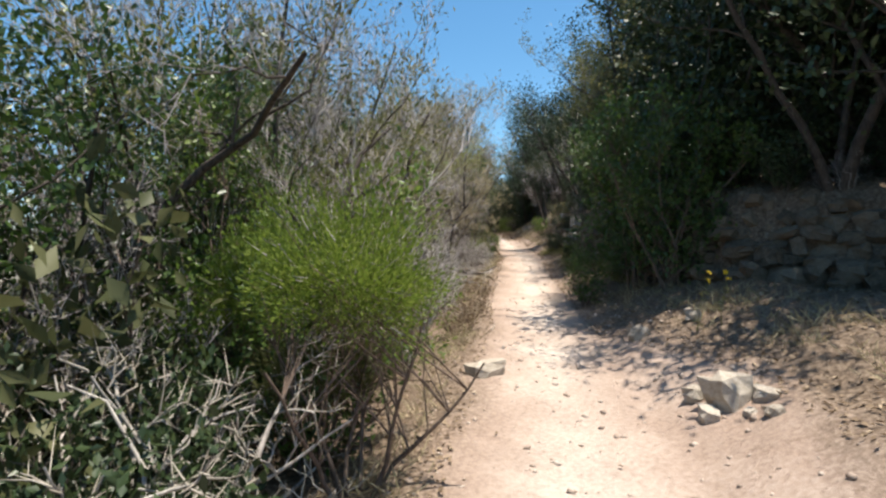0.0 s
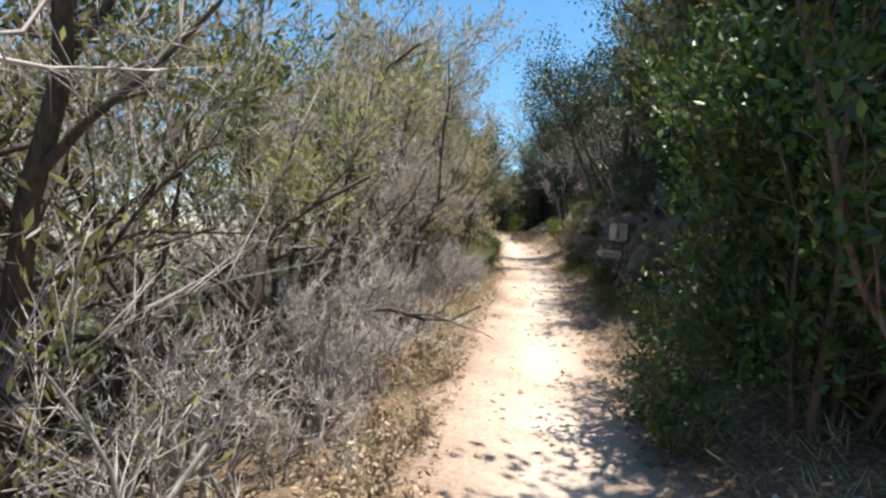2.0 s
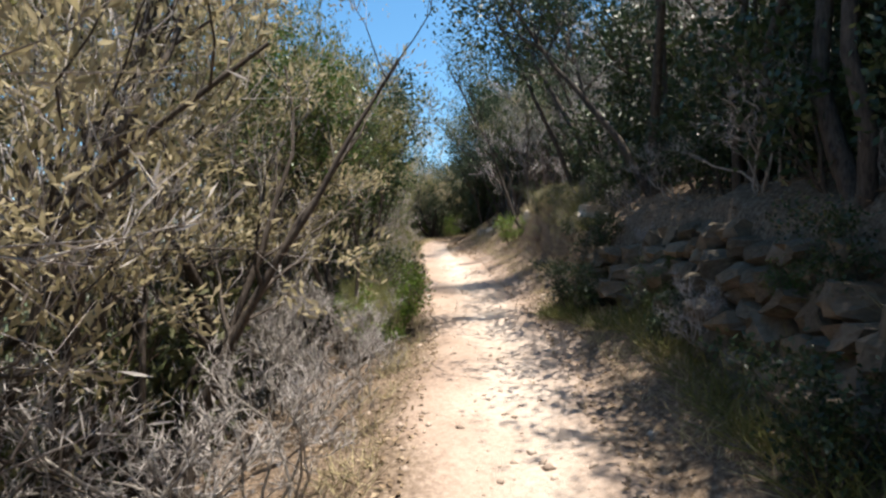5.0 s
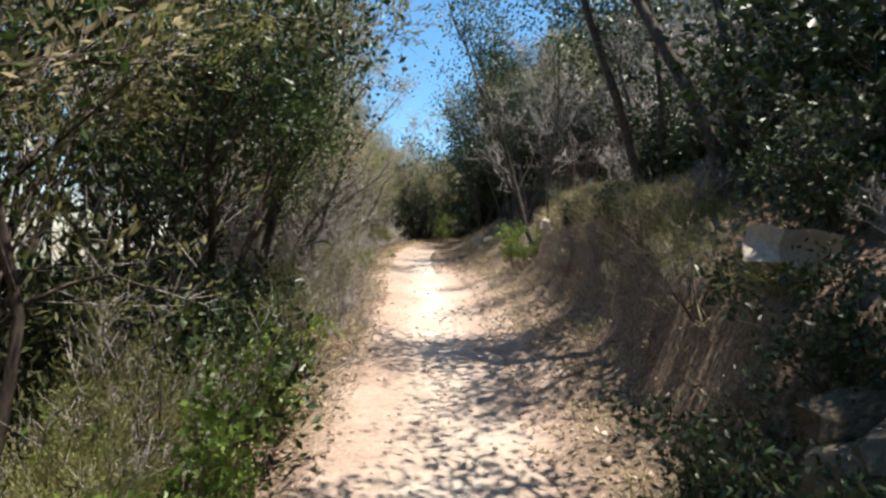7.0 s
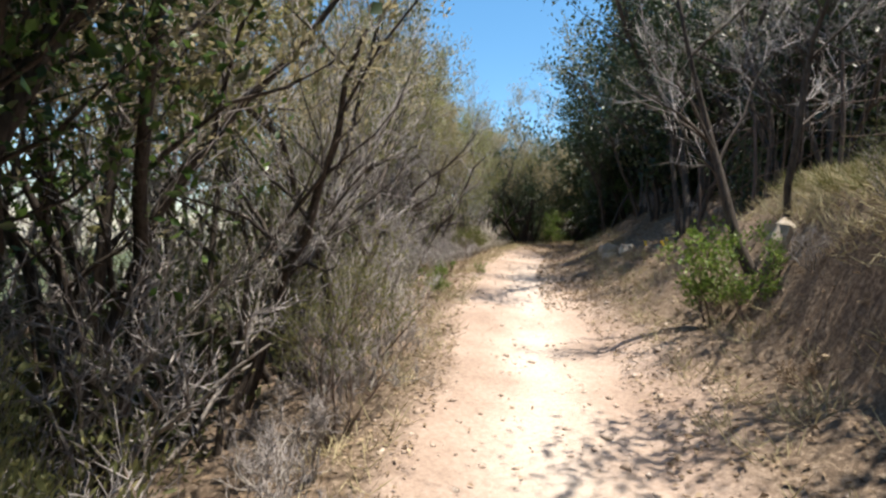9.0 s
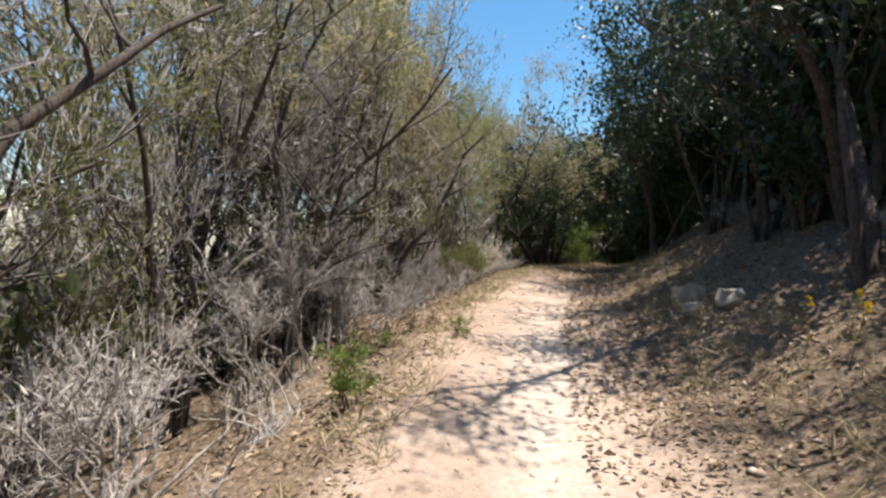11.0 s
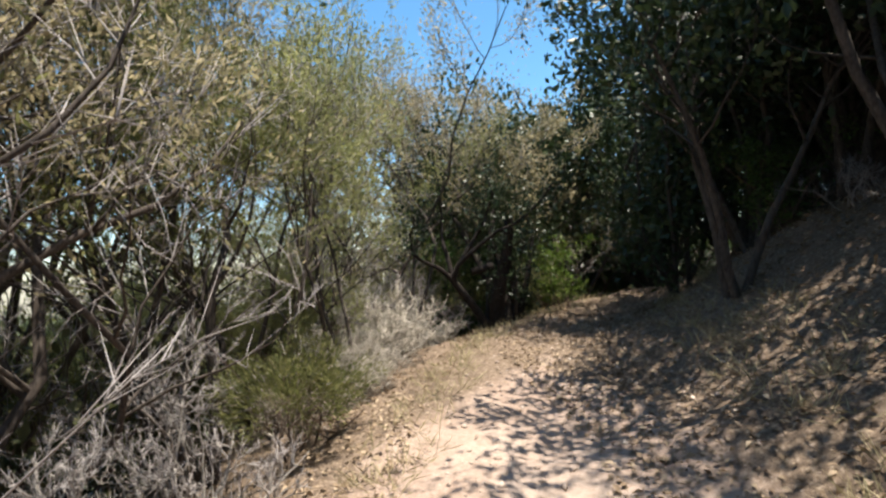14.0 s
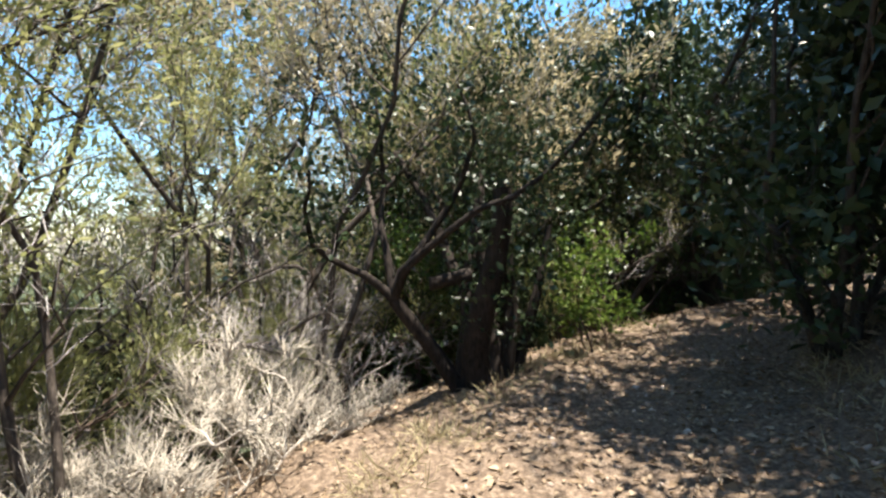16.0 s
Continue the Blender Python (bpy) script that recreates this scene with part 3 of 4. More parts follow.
def round_bush(key, seed, wide, high, clumps, per, mat, needle, slim, label, bark=BARK_BROWN, twig_mat=TWIG_BROWN, name="heath_bush", bare=0.35):
    """A bush of feathery sprays massed over a dome, on a few thin stems."""
    rng = np.random.default_rng(seed)
    ob = start_thing(name, label, "shrub", "tree heaths and scrub along the trail")
    way = rng.normal(size=(clumps, 3))
    way[:, 2] = np.abs(way[:, 2]) * 0.9 - 0.25
    way /= np.linalg.norm(way, axis=1, keepdims=True)
    mid = np.array([0, 0, high * (bare + (1 - bare) * 0.45)])
    half = np.array([wide / 2, wide / 2, high * (1 - bare) * 0.55])
    lump = 1 + 0.22 * np.sin(way[:, :1] * 5 + seed) * np.cos(way[:, 1:2] * 4) + 0.12 * rng.normal(size=(clumps, 1))
    tips = mid + way * half * lump * rng.uniform(0.55, 1.0, (clumps, 1))
    S = []
    for i in range(6):
        a = i * 1.05 + rng.uniform(-0.3, 0.3)
        S.append((crooked(rng, (0.05 * math.cos(a), 0.05 * math.sin(a), -0.1), (0.45 * math.cos(a), 0.45 * math.sin(a), 1), high * 0.7, 7, 0.14), 0.018, 0.006))
    Ls = []
    for t in tips[::3]:
        p = S[rng.integers(6)][0]
        q = p[rng.integers(3, 7)]
        Ls.append((crooked(rng, q, t - q, np.linalg.norm(t - q), 4, 0.08), 0.006, 0.002))
    B = [(crooked(rng, t - w * 0.1, w, 0.16, 3, 0.15), 0.003, 0.001) for t, w in zip(tips, way)]
    frame_of(ob, S, Ls, B, bark, twig_mat)
    n = clumps * per
    rep_w = np.repeat(way, per, 0)
    spread = rng.normal(size=(n, 3))
    out = rep_w * 0.9 + np.array([0, 0, 0.55]) + spread * 0.55
    base = np.repeat(tips, per, 0) + spread * 0.045 + rep_w * rng.uniform(-0.1, 0.06, (n, 1))
    size = rng.uniform(*needle, n)
    g = Geo()
    g.leaves(rng, base, out, size, size * slim)
    g.make("crown", mat, ob)
    PROTO[key], REACH[key], CLOUD[key] = ob, wide / 2, cloud_of(ob)


# tall trees whose crowns close over the trail
heath("tan_tall", 51, 6.6, 4, 0.2, 13, 5, 1500, 17000, 0.075, HEATH_TAN, 0.3, label="tall old tree heath with a full tan-yellow crown", clear=0.3, needle=(0.05, 0.1), slim=0.15, tuft=0.05, bend=0.2)
heath("olive_tall", 52, 6.4, 4, 0.22, 13, 5, 1500, 16000, 0.075, HEATH_OLIVE, 0.28, label="tall old tree heath with a full olive crown", clear=0.28, needle=(0.05, 0.1), slim=0.15, tuft=0.05, bend=0.2)
heath("grey_tall", 53, 5.6, 4, 0.3, 13, 6, 3800, 4500, 0.065, HEATH_GREY, 0.25, BARK_DARK, label="tall half-dead tree heath, dark limbs in grey twig haze", needle=(0.05, 0.1), slim=0.07, bend=0.24, wild=0.95, twig=(0.06, 0.2), clear=0.2)
heath("crooked_a", 54, 4.6, 3, 0.55, 7, 5, 1100, 3600, 0.075, HEATH_OLIVE, 0.55, BARK_DARK, label="crooked dark-limbed tree heath with thin olive top", bend=0.27, wild=0.7, clear=0.4, tuft=0.05)
heath("crooked_b", 55, 4.2, 2, 0.7, 8, 5, 900, 2600, 0.07, HEATH_PALE, 0.55, BARK_DARK, label="leaning tree heath with twisted limbs and pale green tufts", bend=0.3, wild=0.7, clear=0.35, tuft=0.05)
heath("airy_pale", 59, 5.6, 3, 0.25, 11, 5, 900, 11000, 0.045, HEATH_PALE, 0.3, BARK_DARK, label="airy tree heath, thin dark stems under a pale green top", bend=0.24, clear=0.3, tuft=0.06, needle=(0.04, 0.08), slim=0.16)
heath("airy", 56, 6.0, 3, 0.25, 11, 5, 900, 11000, 0.045, HEATH_TAN, 0.4, BARK_DARK, label="airy tree heath, bare dark stems under a tan top", bend=0.24, clear=0.35, tuft=0.07, needle=(0.04, 0.08), slim=0.16)
broadleaf("oak_tall", 57, 7.4, 4, 0.26, 14, 6, 9500, 0.1, LEAF_DARK, BARK_DARK, 0.2, (0.08, 0.13), 0.22, "tall dark evergreen oak, a dense wall of small leaves", "evergreen_oak")
broadleaf("arch_green", 60, 4.8, 3, 0.38, 12, 6, 9000, 0.06, LEAF_GREEN, BARK_DARK, 0.45, (0.035, 0.065), 0.15, "dark-stemmed leafy tree, green crown hanging over the trail edge", "leafy_tree")
broadleaf("arch_oak", 58, 6.0, 3, 0.3, 12, 6, 7000, 0.085, LEAF_DARK, BARK_DARK, 0.42, (0.07, 0.12), 0.2, "dark-trunked evergreen oak whose crown reaches over the trail", "evergreen_oak")
round_bush("feather_a", 61, 1.05, 1.5, 190, 130, HEATH_BRIGHT, (0.014, 0.034), 0.17, "round bright green feathery heath bush at the trail edge")
round_bush("feather_b", 62, 1.5, 1.3, 190, 80, HEATH_PALE, (0.022, 0.05), 0.17, "broad yellow-green feathery bush in full sun", bare=0.1)
round_bush("feather_c", 63, 1.3, 1.2, 130, 70, HEATH_OLIVE, (0.035, 0.07), 0.12, "low dull olive heath bush beside the trail", bare=0.12)

# ---- chosen plants ----
put("feather_a", -0.36, 2.75, 0.95, 20, 1.2, room=0.2)
put("feather_a", -1.3, 3.7, 0.75, 150, 1.6, room=0.2)
put("feather_c", -0.75, 3.3, 0.7, 60, 1.2, room=0.2)
put("leafy_b", -0.95, 3.3, 0.9, 140)
for x, y, s, a in ((-1.0, 2.2, 1.3, 130), (-1.8, 2.2, 1.6, 210), (-1.3, 1.7, 1.3, 70), (-2.5, 2.5, 1.4, 20)):
    put("dead_a", x, y, s, a)
# Dark leaves put in for the shade behind the dead branches.
for x, y, s, a in ((-1.5, 2.1, 0.9, 30), (-2.3, 2.1, 1.1, 90), (-1.0, 1.5, 0.8, 200), (-1.9, 3.2, 1.2, 10), (-2.9, 3.4, 1.2, 40)):
    put("under_a", x, y, s * 0.7, a)
# Added out-of-view trees that put the scrub and the wall in shade.
put("crooked_b", -2.2, -0.2, 1.0, 30)
put("arch_oak", -3.4, 0.8, 0.8, 30)
put("arch_oak", 5.0, 3.6, 0.95, 30)
put("arch_oak", 5.6, 4.2, 1.0, 250)
put("arch_oak", 6.8, 2.0, 1.0, 130)
put("leafy_b", -2.1, 4.2, 1.1, 40)
for x, y, s, a in ((-1.9, 3.5, 0.9, 0), (-2.8, 3.3, 1.0, 70), (-3.6, 2.7, 1.0, 160), (-2.4, 5.6, 1.1, 210)):
    put("grey_a", x, y, s, a)
put("crooked_a", 1.6, 31.9, 0.9, 70)
put("lime_b", -1.5, 3.95, 0.85, 20, 1.15, room=0.2)
put("arch_green", -2.0, 4.5, 0.8, 20)
put("grey_tall", -2.6, 5.2, 1.0, 60)
put("grey_tall", -1.7, 7.4, 0.95, 200)
put("oak_tall", -3.4, 6.4, 0.75, 30)
put("crooked_a", -2.2, 3.9, 1.0, 130)
put("tree_l", -3.2, 3.4, 0.9, 250)
put("leafy_a", -2.3, 5.2, 0.95, 70)
put("tree_l", -4.3, 5.4, 1.1, 160)
put("olive_b", -3.6, 3.6, 0.9, 50)
put("bright_b", -3.1, 2.9, 0.85, 200)
put("leafy_a", 2.5, 7.3, 0.95, 30, 1.15)
put("leafy_a", 2.7, 8.2, 1.0, 150, 1.1)
put("leafy_a", 3.0, 6.7, 0.9, 260, 1.1)
put("leafy_b", 2.1, 7.6, 0.7, 80)
put("oak_b", 3.9, 7.4, 1.0, 80)
# The last two stand out of view, added to throw shade on the wall.
for x, y, s, a, k in ((5.6, 6.2, 1.1, 0, "oak_a"), (7.0, 5.2, 1.2, 100, "oak_b"), (5.4, 9.3, 1.1, 200, "oak_a"), (6.4, 7.6, 1.2, 30, "oak_a"), (8.6, 4.4, 1.2, 60, "oak_a"), (7.4, 3.0, 1.0, 20, "oak_b"), (5.1, 5.0, 1.0, 60, "oak_c"), (5.9, 4.1, 1.15, 140, "oak_a")):
    put(k, x, y, s, a)
put("tan_tall", 0.3, 13.2, 0.72, 15)
put("tan_tall", 0.1, 15.2, 0.68, 95)
put("grey_tall", 0.1, 12.0, 0.8, 40)
put("grey_c", 0.2, 12.1, 1.0, 60)
put("tan_a", -0.6, 12.4, 1.15, 160)
put("crooked_a", -0.7, 7.3, 1.0, 40)
put("crooked_b", -0.5, 9.2, 1.05, 300)
put("crooked_b", -1.6, 8.2, 1.15, 100)
put("crooked_a", -1.1, 10.9, 0.9, 250)
put("tree_l", -1.3, 10.6, 1.05, 30)
for x, y, s, a in ((0.3, 22.4, 0.95, 0), (-1.0, 29.4, 1.1, 160), (-0.9, 33.4, 1.1, 30), (-0.2, 15.8, 1.0, 300)):
    put("tan_h", x, y, s, a)
for x, y, s, a in ((0.7, 29.0, 1.0, 160), (0.5, 31.6, 1.0, 240), (-0.3, 30.6, 1.1, 120)):
    put("grey_c", x, y, s, a, 1.3)
put("arch_green", 1.0, 19.3, 0.9, 0)
put("arch_green", 0.9, 17.2, 0.85, 130)
put("arch_green", 0.7, 21.2, 0.9, 250)
put("tree_l", 0.2, 18.4, 0.9, 80)
put("tree_l", -0.2, 20.4, 1.0, 10)
for x, y, s, a in ((0.2, 6.4, 0.7, 0), (0.3, 7.0, 0.8, 90), (0.42, 7.7, 0.7, 200), (0.25, 9.4, 1.0, 30), (0.6, 9.0, 0.7, 140), (1.9, 29.4, 0.6, 60), (1.6, 28.6, 0.7, 20)):
    put("dry_a", x, y, s, a)
put("lime_a", 2.42, 28.95, 0.22, 10)
put("lime_a", 1.85, 27.2, 0.5, 70)
put("feather_b", 1.25, 17.3, 0.5, 0, 1.3)
put("feather_b", 1.1, 18.0, 0.5, 80, 1.3)
put("feather_b", 1.2, 20.8, 0.45, 10, 2.1)
put("lime_a", 1.35, 17.0, 0.8, 0)
put("lime_a", 1.6, 17.6, 0.85, 100)
put("arch_oak", 1.0, 20.3, 0.8, 170, 1.0, (0, 6))
put("under_a", 1.2, 18.4, 0.8, 30)
put("under_a", 1.3, 19.6, 0.8, 130)
put("lime_a", 1.75, 18.7, 0.9, 200)
put("crooked_a", 1.2, 24.3, 0.9, 40)
put("bare_tree", 4.95, 24.5, 0.95, 200)
put("tan_h", 6.2, 29.4, 0.9, 120)
put("olive_a", 6.0, 30.9, 1.1, 20)
put("oak_c", 6.4, 33.6, 1.0, 100)
put("oak_c", 7.4, 35.8, 1.0, 300)
put("oak_b", 8.2, 37.4, 1.0, 10)
for x, y, s, a, k in ((4.0, 44.2, 1.2, 10, "lime_b"), (1.6, 42.4, 1.1, 170, "far_tan"), (3.9, 43.6, 1.2, 230, "oak_a"), (7.4, 44.2, 1.2, 10, "oak_a"), (0.2, 43.4, 1.1, 80, "far_olive"), (2.4, 45.4, 1.3, 40, "oak_a"), (5.6, 45.4, 1.3, 140, "oak_a")):
    put(k, x, y, s, a)
for x, y, s, a in ((2.0, 36.4, 1.3, 0), (1.6, 35.6, 1.2, 80), (2.4, 37.2, 0.9, 150), (1.2, 36.2, 1.2, 220), (2.0, 35.2, 0.8, 40)):
    put("dead_c", x, y, s, a)
for x, y, s, a, t in ((0.7, 36.2, 1.0, 0, 1.5), (-0.3, 35.4, 1.2, 60, 1.6), (-1.2, 36.6, 1.3, 200, 1.7), (1.6, 38.2, 0.8, 130, 1.3), (-1.9, 35.2, 1.3, 20, 1.6), (0.2, 38.6, 1.2, 90, 1.7)):
    put("feather_b", x, y, s, a, t)
put("lime_a", 4.75, 24.7, 0.9, 30)
put("lime_a", 4.8, 24.1, 0.65, 130)
for x, y, s, a, k in ((7.3, 38.3, 1.0, 0, "oak_b"), (6.7, 36.5, 1.0, 70, "oak_c"), (8.3, 36.9, 1.1, 140, "oak_a"), (9.6, 38.6, 1.1, 20, "far_oak"), (8.8, 40.3, 1.1, 80, "far_oak"), (11.0, 37.2, 1.1, 150, "far_oak"), (10.6, 41.4, 1.2, 210, "far_oak"), (5.9, 35.4, 1.0, 250, "oak_c"), (7.6, 42.6, 1.2, 300, "far_oak"), (12.4, 39.4, 1.2, 10, "far_oak")):
    put(k, x, y, s, a)
put("feather_b", 4.5, 40.4, 0.75, 40, 1.5)
put("lime_a", 4.75, 38.9, 1.2, 40)
put("oak_b", 3.75, 38.9, 0.5, 120, 1.3)


def bole(x, y):
    """Upright stems, their shade painted into the bark, grown together under ivy-dark leaves, a sawn stub, and one stem
    that leans out and forks.
    """
    r = np.random.default_rng(61)
    ob = tagged(new("old_oak_bole"), "clump of thick old stems, coloured dark as if shaded, with a sawn stub", "tree")
    ob.matrix_basis = pose(x, y, height(x, y))
    tips = []
    for off, lean, h, r0, r1 in (((0, 0), (0.03, 0.0), 1.9, 0.15, 0.07), ((0.17, 0.06), (0.06, 0.05), 1.75, 0.11, 0.05), ((-0.13, 0.1), (-0.06, 0.08), 2.3, 0.1, 0.04), ((0.1, -0.1), (0.12, -0.02), 1.5, 0.09, 0.05), ((0.28, 0.14), (0.22, 0.05), 1.6, 0.07, 0.03), ((0.05, 0.22), (0.0, 0.1), 2.6, 0.09, 0.03)):
        g = Geo()
        p = crooked(r, (off[0], off[1], -0.2), (lean[0], lean[1], 1), h, 10, 0.07)
        tips.append(p[4:])
        g.tube(p, r0, r1, 10)
        g.make("stem", BARK_SHADED, ob, smooth_shade=True)
    p = crooked(r, (-0.12, -0.05, -0.1), (-0.62, 0.0, 1), 1.05, 7, 0.05)
    g = Geo()
    g.tube(p, 0.075, 0.055, 8)
    g.make("leaning_stem", BARK_SHADED, ob, smooth_shade=True)
    for way, ln in (((-0.35, 0.1, 1), 1.9), ((-0.9, 0.1, 0.8), 1.4), ((0.45, 0, 1), 1.9), ((-0.1, -0.2, 1), 2.4)):
        g = Geo()
        q = crooked(r, p[-1], way, ln, 9, 0.22, 0.06)
        tips.append(q[5:])
        g.tube(q, 0.045, 0.01, 6)
        g.make("bough", BARK_SHADED, ob, smooth_shade=True)
    g = Geo()
    g.tube(np.array([[-0.05, -0.1, 0.95], [-0.2, -0.14, 0.92], [-0.38, -0.16, 0.88], [-0.385, -0.16, 0.88]]), 0.06, 0.055, 8)
    g.make("stub", BARK_SHADED, ob)
    b, w = along(r, tips, 2600, 0.0)
    g = Geo()
    size = r.uniform(0.05, 0.09, 2600)
    g.leaves(r, b + r.normal(size=b.shape) * 0.15, w * 0.4 + r.normal(size=b.shape), size, size * 0.28)
    g.make("foliage", LEAF_DARK, ob)
    return ob


bole(3.6, 38.0)


def dead_forked_tree(x, y):
    """A bleached, twisting dead tree that forks at breast height."""
    r = np.random.default_rng(64)
    ob = tagged(new("dead_tree"), "bleached grey dead tree, bare and forked, at the trail edge", "tree", "tree heaths and scrub along the trail")
    ob.matrix_basis = pose(x, y, height(x, y))
    lines = []
    trunk = crooked(r, (0, 0, -0.15), (-0.3, 0.02, 1), 1.5, 8, 0.06)
    specs = [("stem", trunk, 0.062, 0.04)]
    top = trunk[-1]
    for name, start, way, ln, r0 in (("stem", top, (0.1, 0.05, 1), 1.9, 0.04), ("bough", trunk[-2], (0.42, 0.02, 0.75), 1.7, 0.034), ("bough", top + np.array([0.06, 0, 0.45]), (0.5, 0.1, 0.9), 1.2, 0.024), ("bough", top + np.array([0.02, 0, 0.3]), (-0.6, 0.1, 0.8), 1.2, 0.022), ("bough", trunk[4], (-0.8, -0.2, 0.25), 0.7, 0.024), ("bough", trunk[3], (0.5, -0.1, 0.7), 0.9, 0.028), ("bough", trunk[1], (0.35, 0.3, 1), 1.3, 0.03)):
        p = crooked(r, start, way, ln, 8, 0.12, 0.05)
        specs.append((name, p, r0, 0.006))
        lines.append(p)
    for name, p, r0, r1 in specs:
        g = Geo()
        g.tube(p, r0, r1, 8)
        g.make(name, BARK_PALE, ob, smooth_shade=True)
    g = Geo()
    b, w = along(r, lines, 70, 0.3)
    fine = []
    for i in range(70):
        q = crooked(r, b[i], w[i] + 0.8 * unit(r.normal(size=3)), r.uniform(0.25, 0.7), 5, 0.2, 0.06)
        fine.append(q)
        g.tube(q, 0.008, 0.002, 4)
    b, w = along(r, fine, 900, 0.2)
    g.spikes(b, w + r.normal(size=b.shape) * 0.7, r.uniform(0.06, 0.2, 900), np.full(900, 0.0024))
    tagged(g.make("twig_haze", TWIG_GREY, ob), kind="stuff")
    return ob


dead_forked_tree(-0.32, 5.2)

# crowns that close the view above the bank and round the bend
for x, y, s, a, k, t in ((6.0, 8.9, 0.85, 0, "oak_tall", 0), (4.6, 11.6, 0.85, 60, "olive_tall", -8), (4.1, 13.4, 0.8, 200, "olive_tall", -3), (4.6, 15.0, 0.8, 130, "arch_oak", -5), (4.8, 16.9, 0.85, 20, "arch_oak", -6), (5.0, 18.9, 0.85, 250, "arch_oak", -6), (5.3, 20.8, 0.8, 320, "arch_oak", -4),
                         (5.7, 10.6, 0.9, 140, "oak_tall", 0), (5.8, 12.8, 0.9, 250, "oak_tall", 0), (7.0, 6.8, 0.85, 190, "oak_tall", 0), (4.5, 5.8, 0.9, 60, "arch_oak", -4), (6.2, 26.6, 0.75, 90, "grey_tall", 0)):
    put(k, x, y, s, a, 1.0, (0, t))
for x, y, s, a, k in ((6.9, 37.0, 0.85, 300, "arch_oak"), (6.3, 37.8, 1.0, 40, "oak_b"), (6.3, 30.4, 1.0, 70, "oak_b"), (7.7, 33.0, 1.05, 230, "oak_b"), (5.7, 28.3, 0.85, 200, "arch_oak"), (6.3, 29.6, 0.85, 10, "oak_tall"), (7.0, 31.6, 0.85, 10, "oak_tall"), (8.8, 35.0, 0.9, 160, "oak_tall"), (7.8, 36.2, 0.95, 20, "oak_tall"), (8.6, 38.6, 1.0, 100, "oak_tall"), (5.5, 42.0, 0.95, 220, "arch_oak"), (4.0, 40.0, 0.8, 310, "arch_oak"), (3.2, 41.4, 0.85, 310, "airy"), (7.3, 43.0, 0.9, 50, "oak_tall"), (2.4, 42.4, 1.05, 50, "tan_tall"), (3.7, 43.4, 1.1, 120, "olive_tall")):
    put(k, x, y, s, a)
for x, y, s, a, k in ((0.4, 17.6, 0.8, 0, "olive_tall"), (0.1, 20.8, 0.8, 90, "airy"), (0.8, 23.0, 0.75, 180, "airy"), (0.5, 28.7, 0.75, 240, "grey_tall"), (0.3, 30.6, 0.85, 120, "airy_pale"), (0.5, 32.4, 0.8, 10, "airy"), (-0.7, 30.0, 0.9, 100, "olive_tall"), (-0.9, 32.6, 0.95, 10, "airy"), (0.9, 34.2, 0.8, 70, "olive_tall"),
                      (1.7, 35.8, 0.7, 60, "airy_pale"), (2.1, 38.2, 1.05, 150, "airy"), (1.4, 39.9, 1.1, 40, "tan_tall"), (-0.2, 9.9, 0.85, 310, "grey_tall"), (0.7, 37.9, 0.9, 270, "airy_pale"), (-0.9, 37.2, 1.0, 20, "airy_pale"), (0.9, 41.4, 0.9, 200, "tan_tall")):
    put(k, x, y, s, a)

# dark undergrowth on the terrace above the bank
for i, y in enumerate(np.arange(12.6, 21.0, 0.7)):
    d = centre(y) + np.interp(y, F_Y, F_D) + np.interp(y, F_Y, F_W)
    put("under_a", d + 0.7 + 0.3 * (i % 3), y, 0.75 + 0.1 * (i % 2), 67 * i)
for x, y, s, a in ((5.6, 15.4, 0.8, 10), (5.9, 17.6, 0.8, 130), (6.2, 19.8, 0.75, 240), (6.8, 16.4, 0.9, 60), (7.2, 18.8, 0.9, 310)):
    put("oak_b", x, y, s, a)

# ---- rows of scrub ----
rng = np.random.default_rng(77)
KEEP_OUT = [(0.6, 13.0, 0.5), (0.8, 14.3, 0.4), (-0.5, 3.2, 0.7), (-0.5, 5.7, 0.5), (-0.7, 4.7, 0.7), (-1.2, 5.2, 0.5), (2.0, 36.4, 0.6), (1.5, 35.9, 0.5), (3.9, 38.4, 1.0), (-0.3, 5.2, 0.6), (4.9, 39.2, 1.3), (5.6, 24.4, 1.7)]
LEFT = [
    (-3, 0.8, ["dead_b", "grey_b"], ["grey_a", "olive_b"]),
    (4.2, 9, ["grey_b", "dead_b", "grey_b", "dead_a"], ["grey_a", "olive_b", "grey_c", "grey_a", "olive_a"]),
    (9, 12.4, ["grey_b", "dead_a", "dead_b", "grey_b"], ["grey_a", "grey_b", "grey_b"]),
    (12.4, 15, ["grey_b", "dead_a", "dead_b", "grey_b"], ["grey_a", "grey_c", "tan_a", "tan_b", "tan_a"]),
    (15, 20, ["dead_b", "grey_b", "dead_b", "olive_low"], ["grey_a", "grey_c", "grey_a", "olive_a", "grey_a"]),
    (20, 25.5, ["dead_b", "grey_b", "dead_b", "olive_low"], ["olive_b", "olive_a", "grey_a", "grey_a", "bare_tree"]),
    (25.5, 33.5, ["grey_b", "dead_b", "grey_b", "dead_a"], ["grey_a", "grey_c", "olive_a", "grey_a", "olive_b", "tan_a"]),
    (33.5, 39.5, ["grey_b", "feather_c", "dead_a", "dead_c"], ["airy_pale", "crooked_b", "bright_b", "airy"]),
    (39.5, 50, ["under_a", "olive_b", "leafy_a"], ["olive_a", "tan_a", "oak_a", "tan_b"]),
]
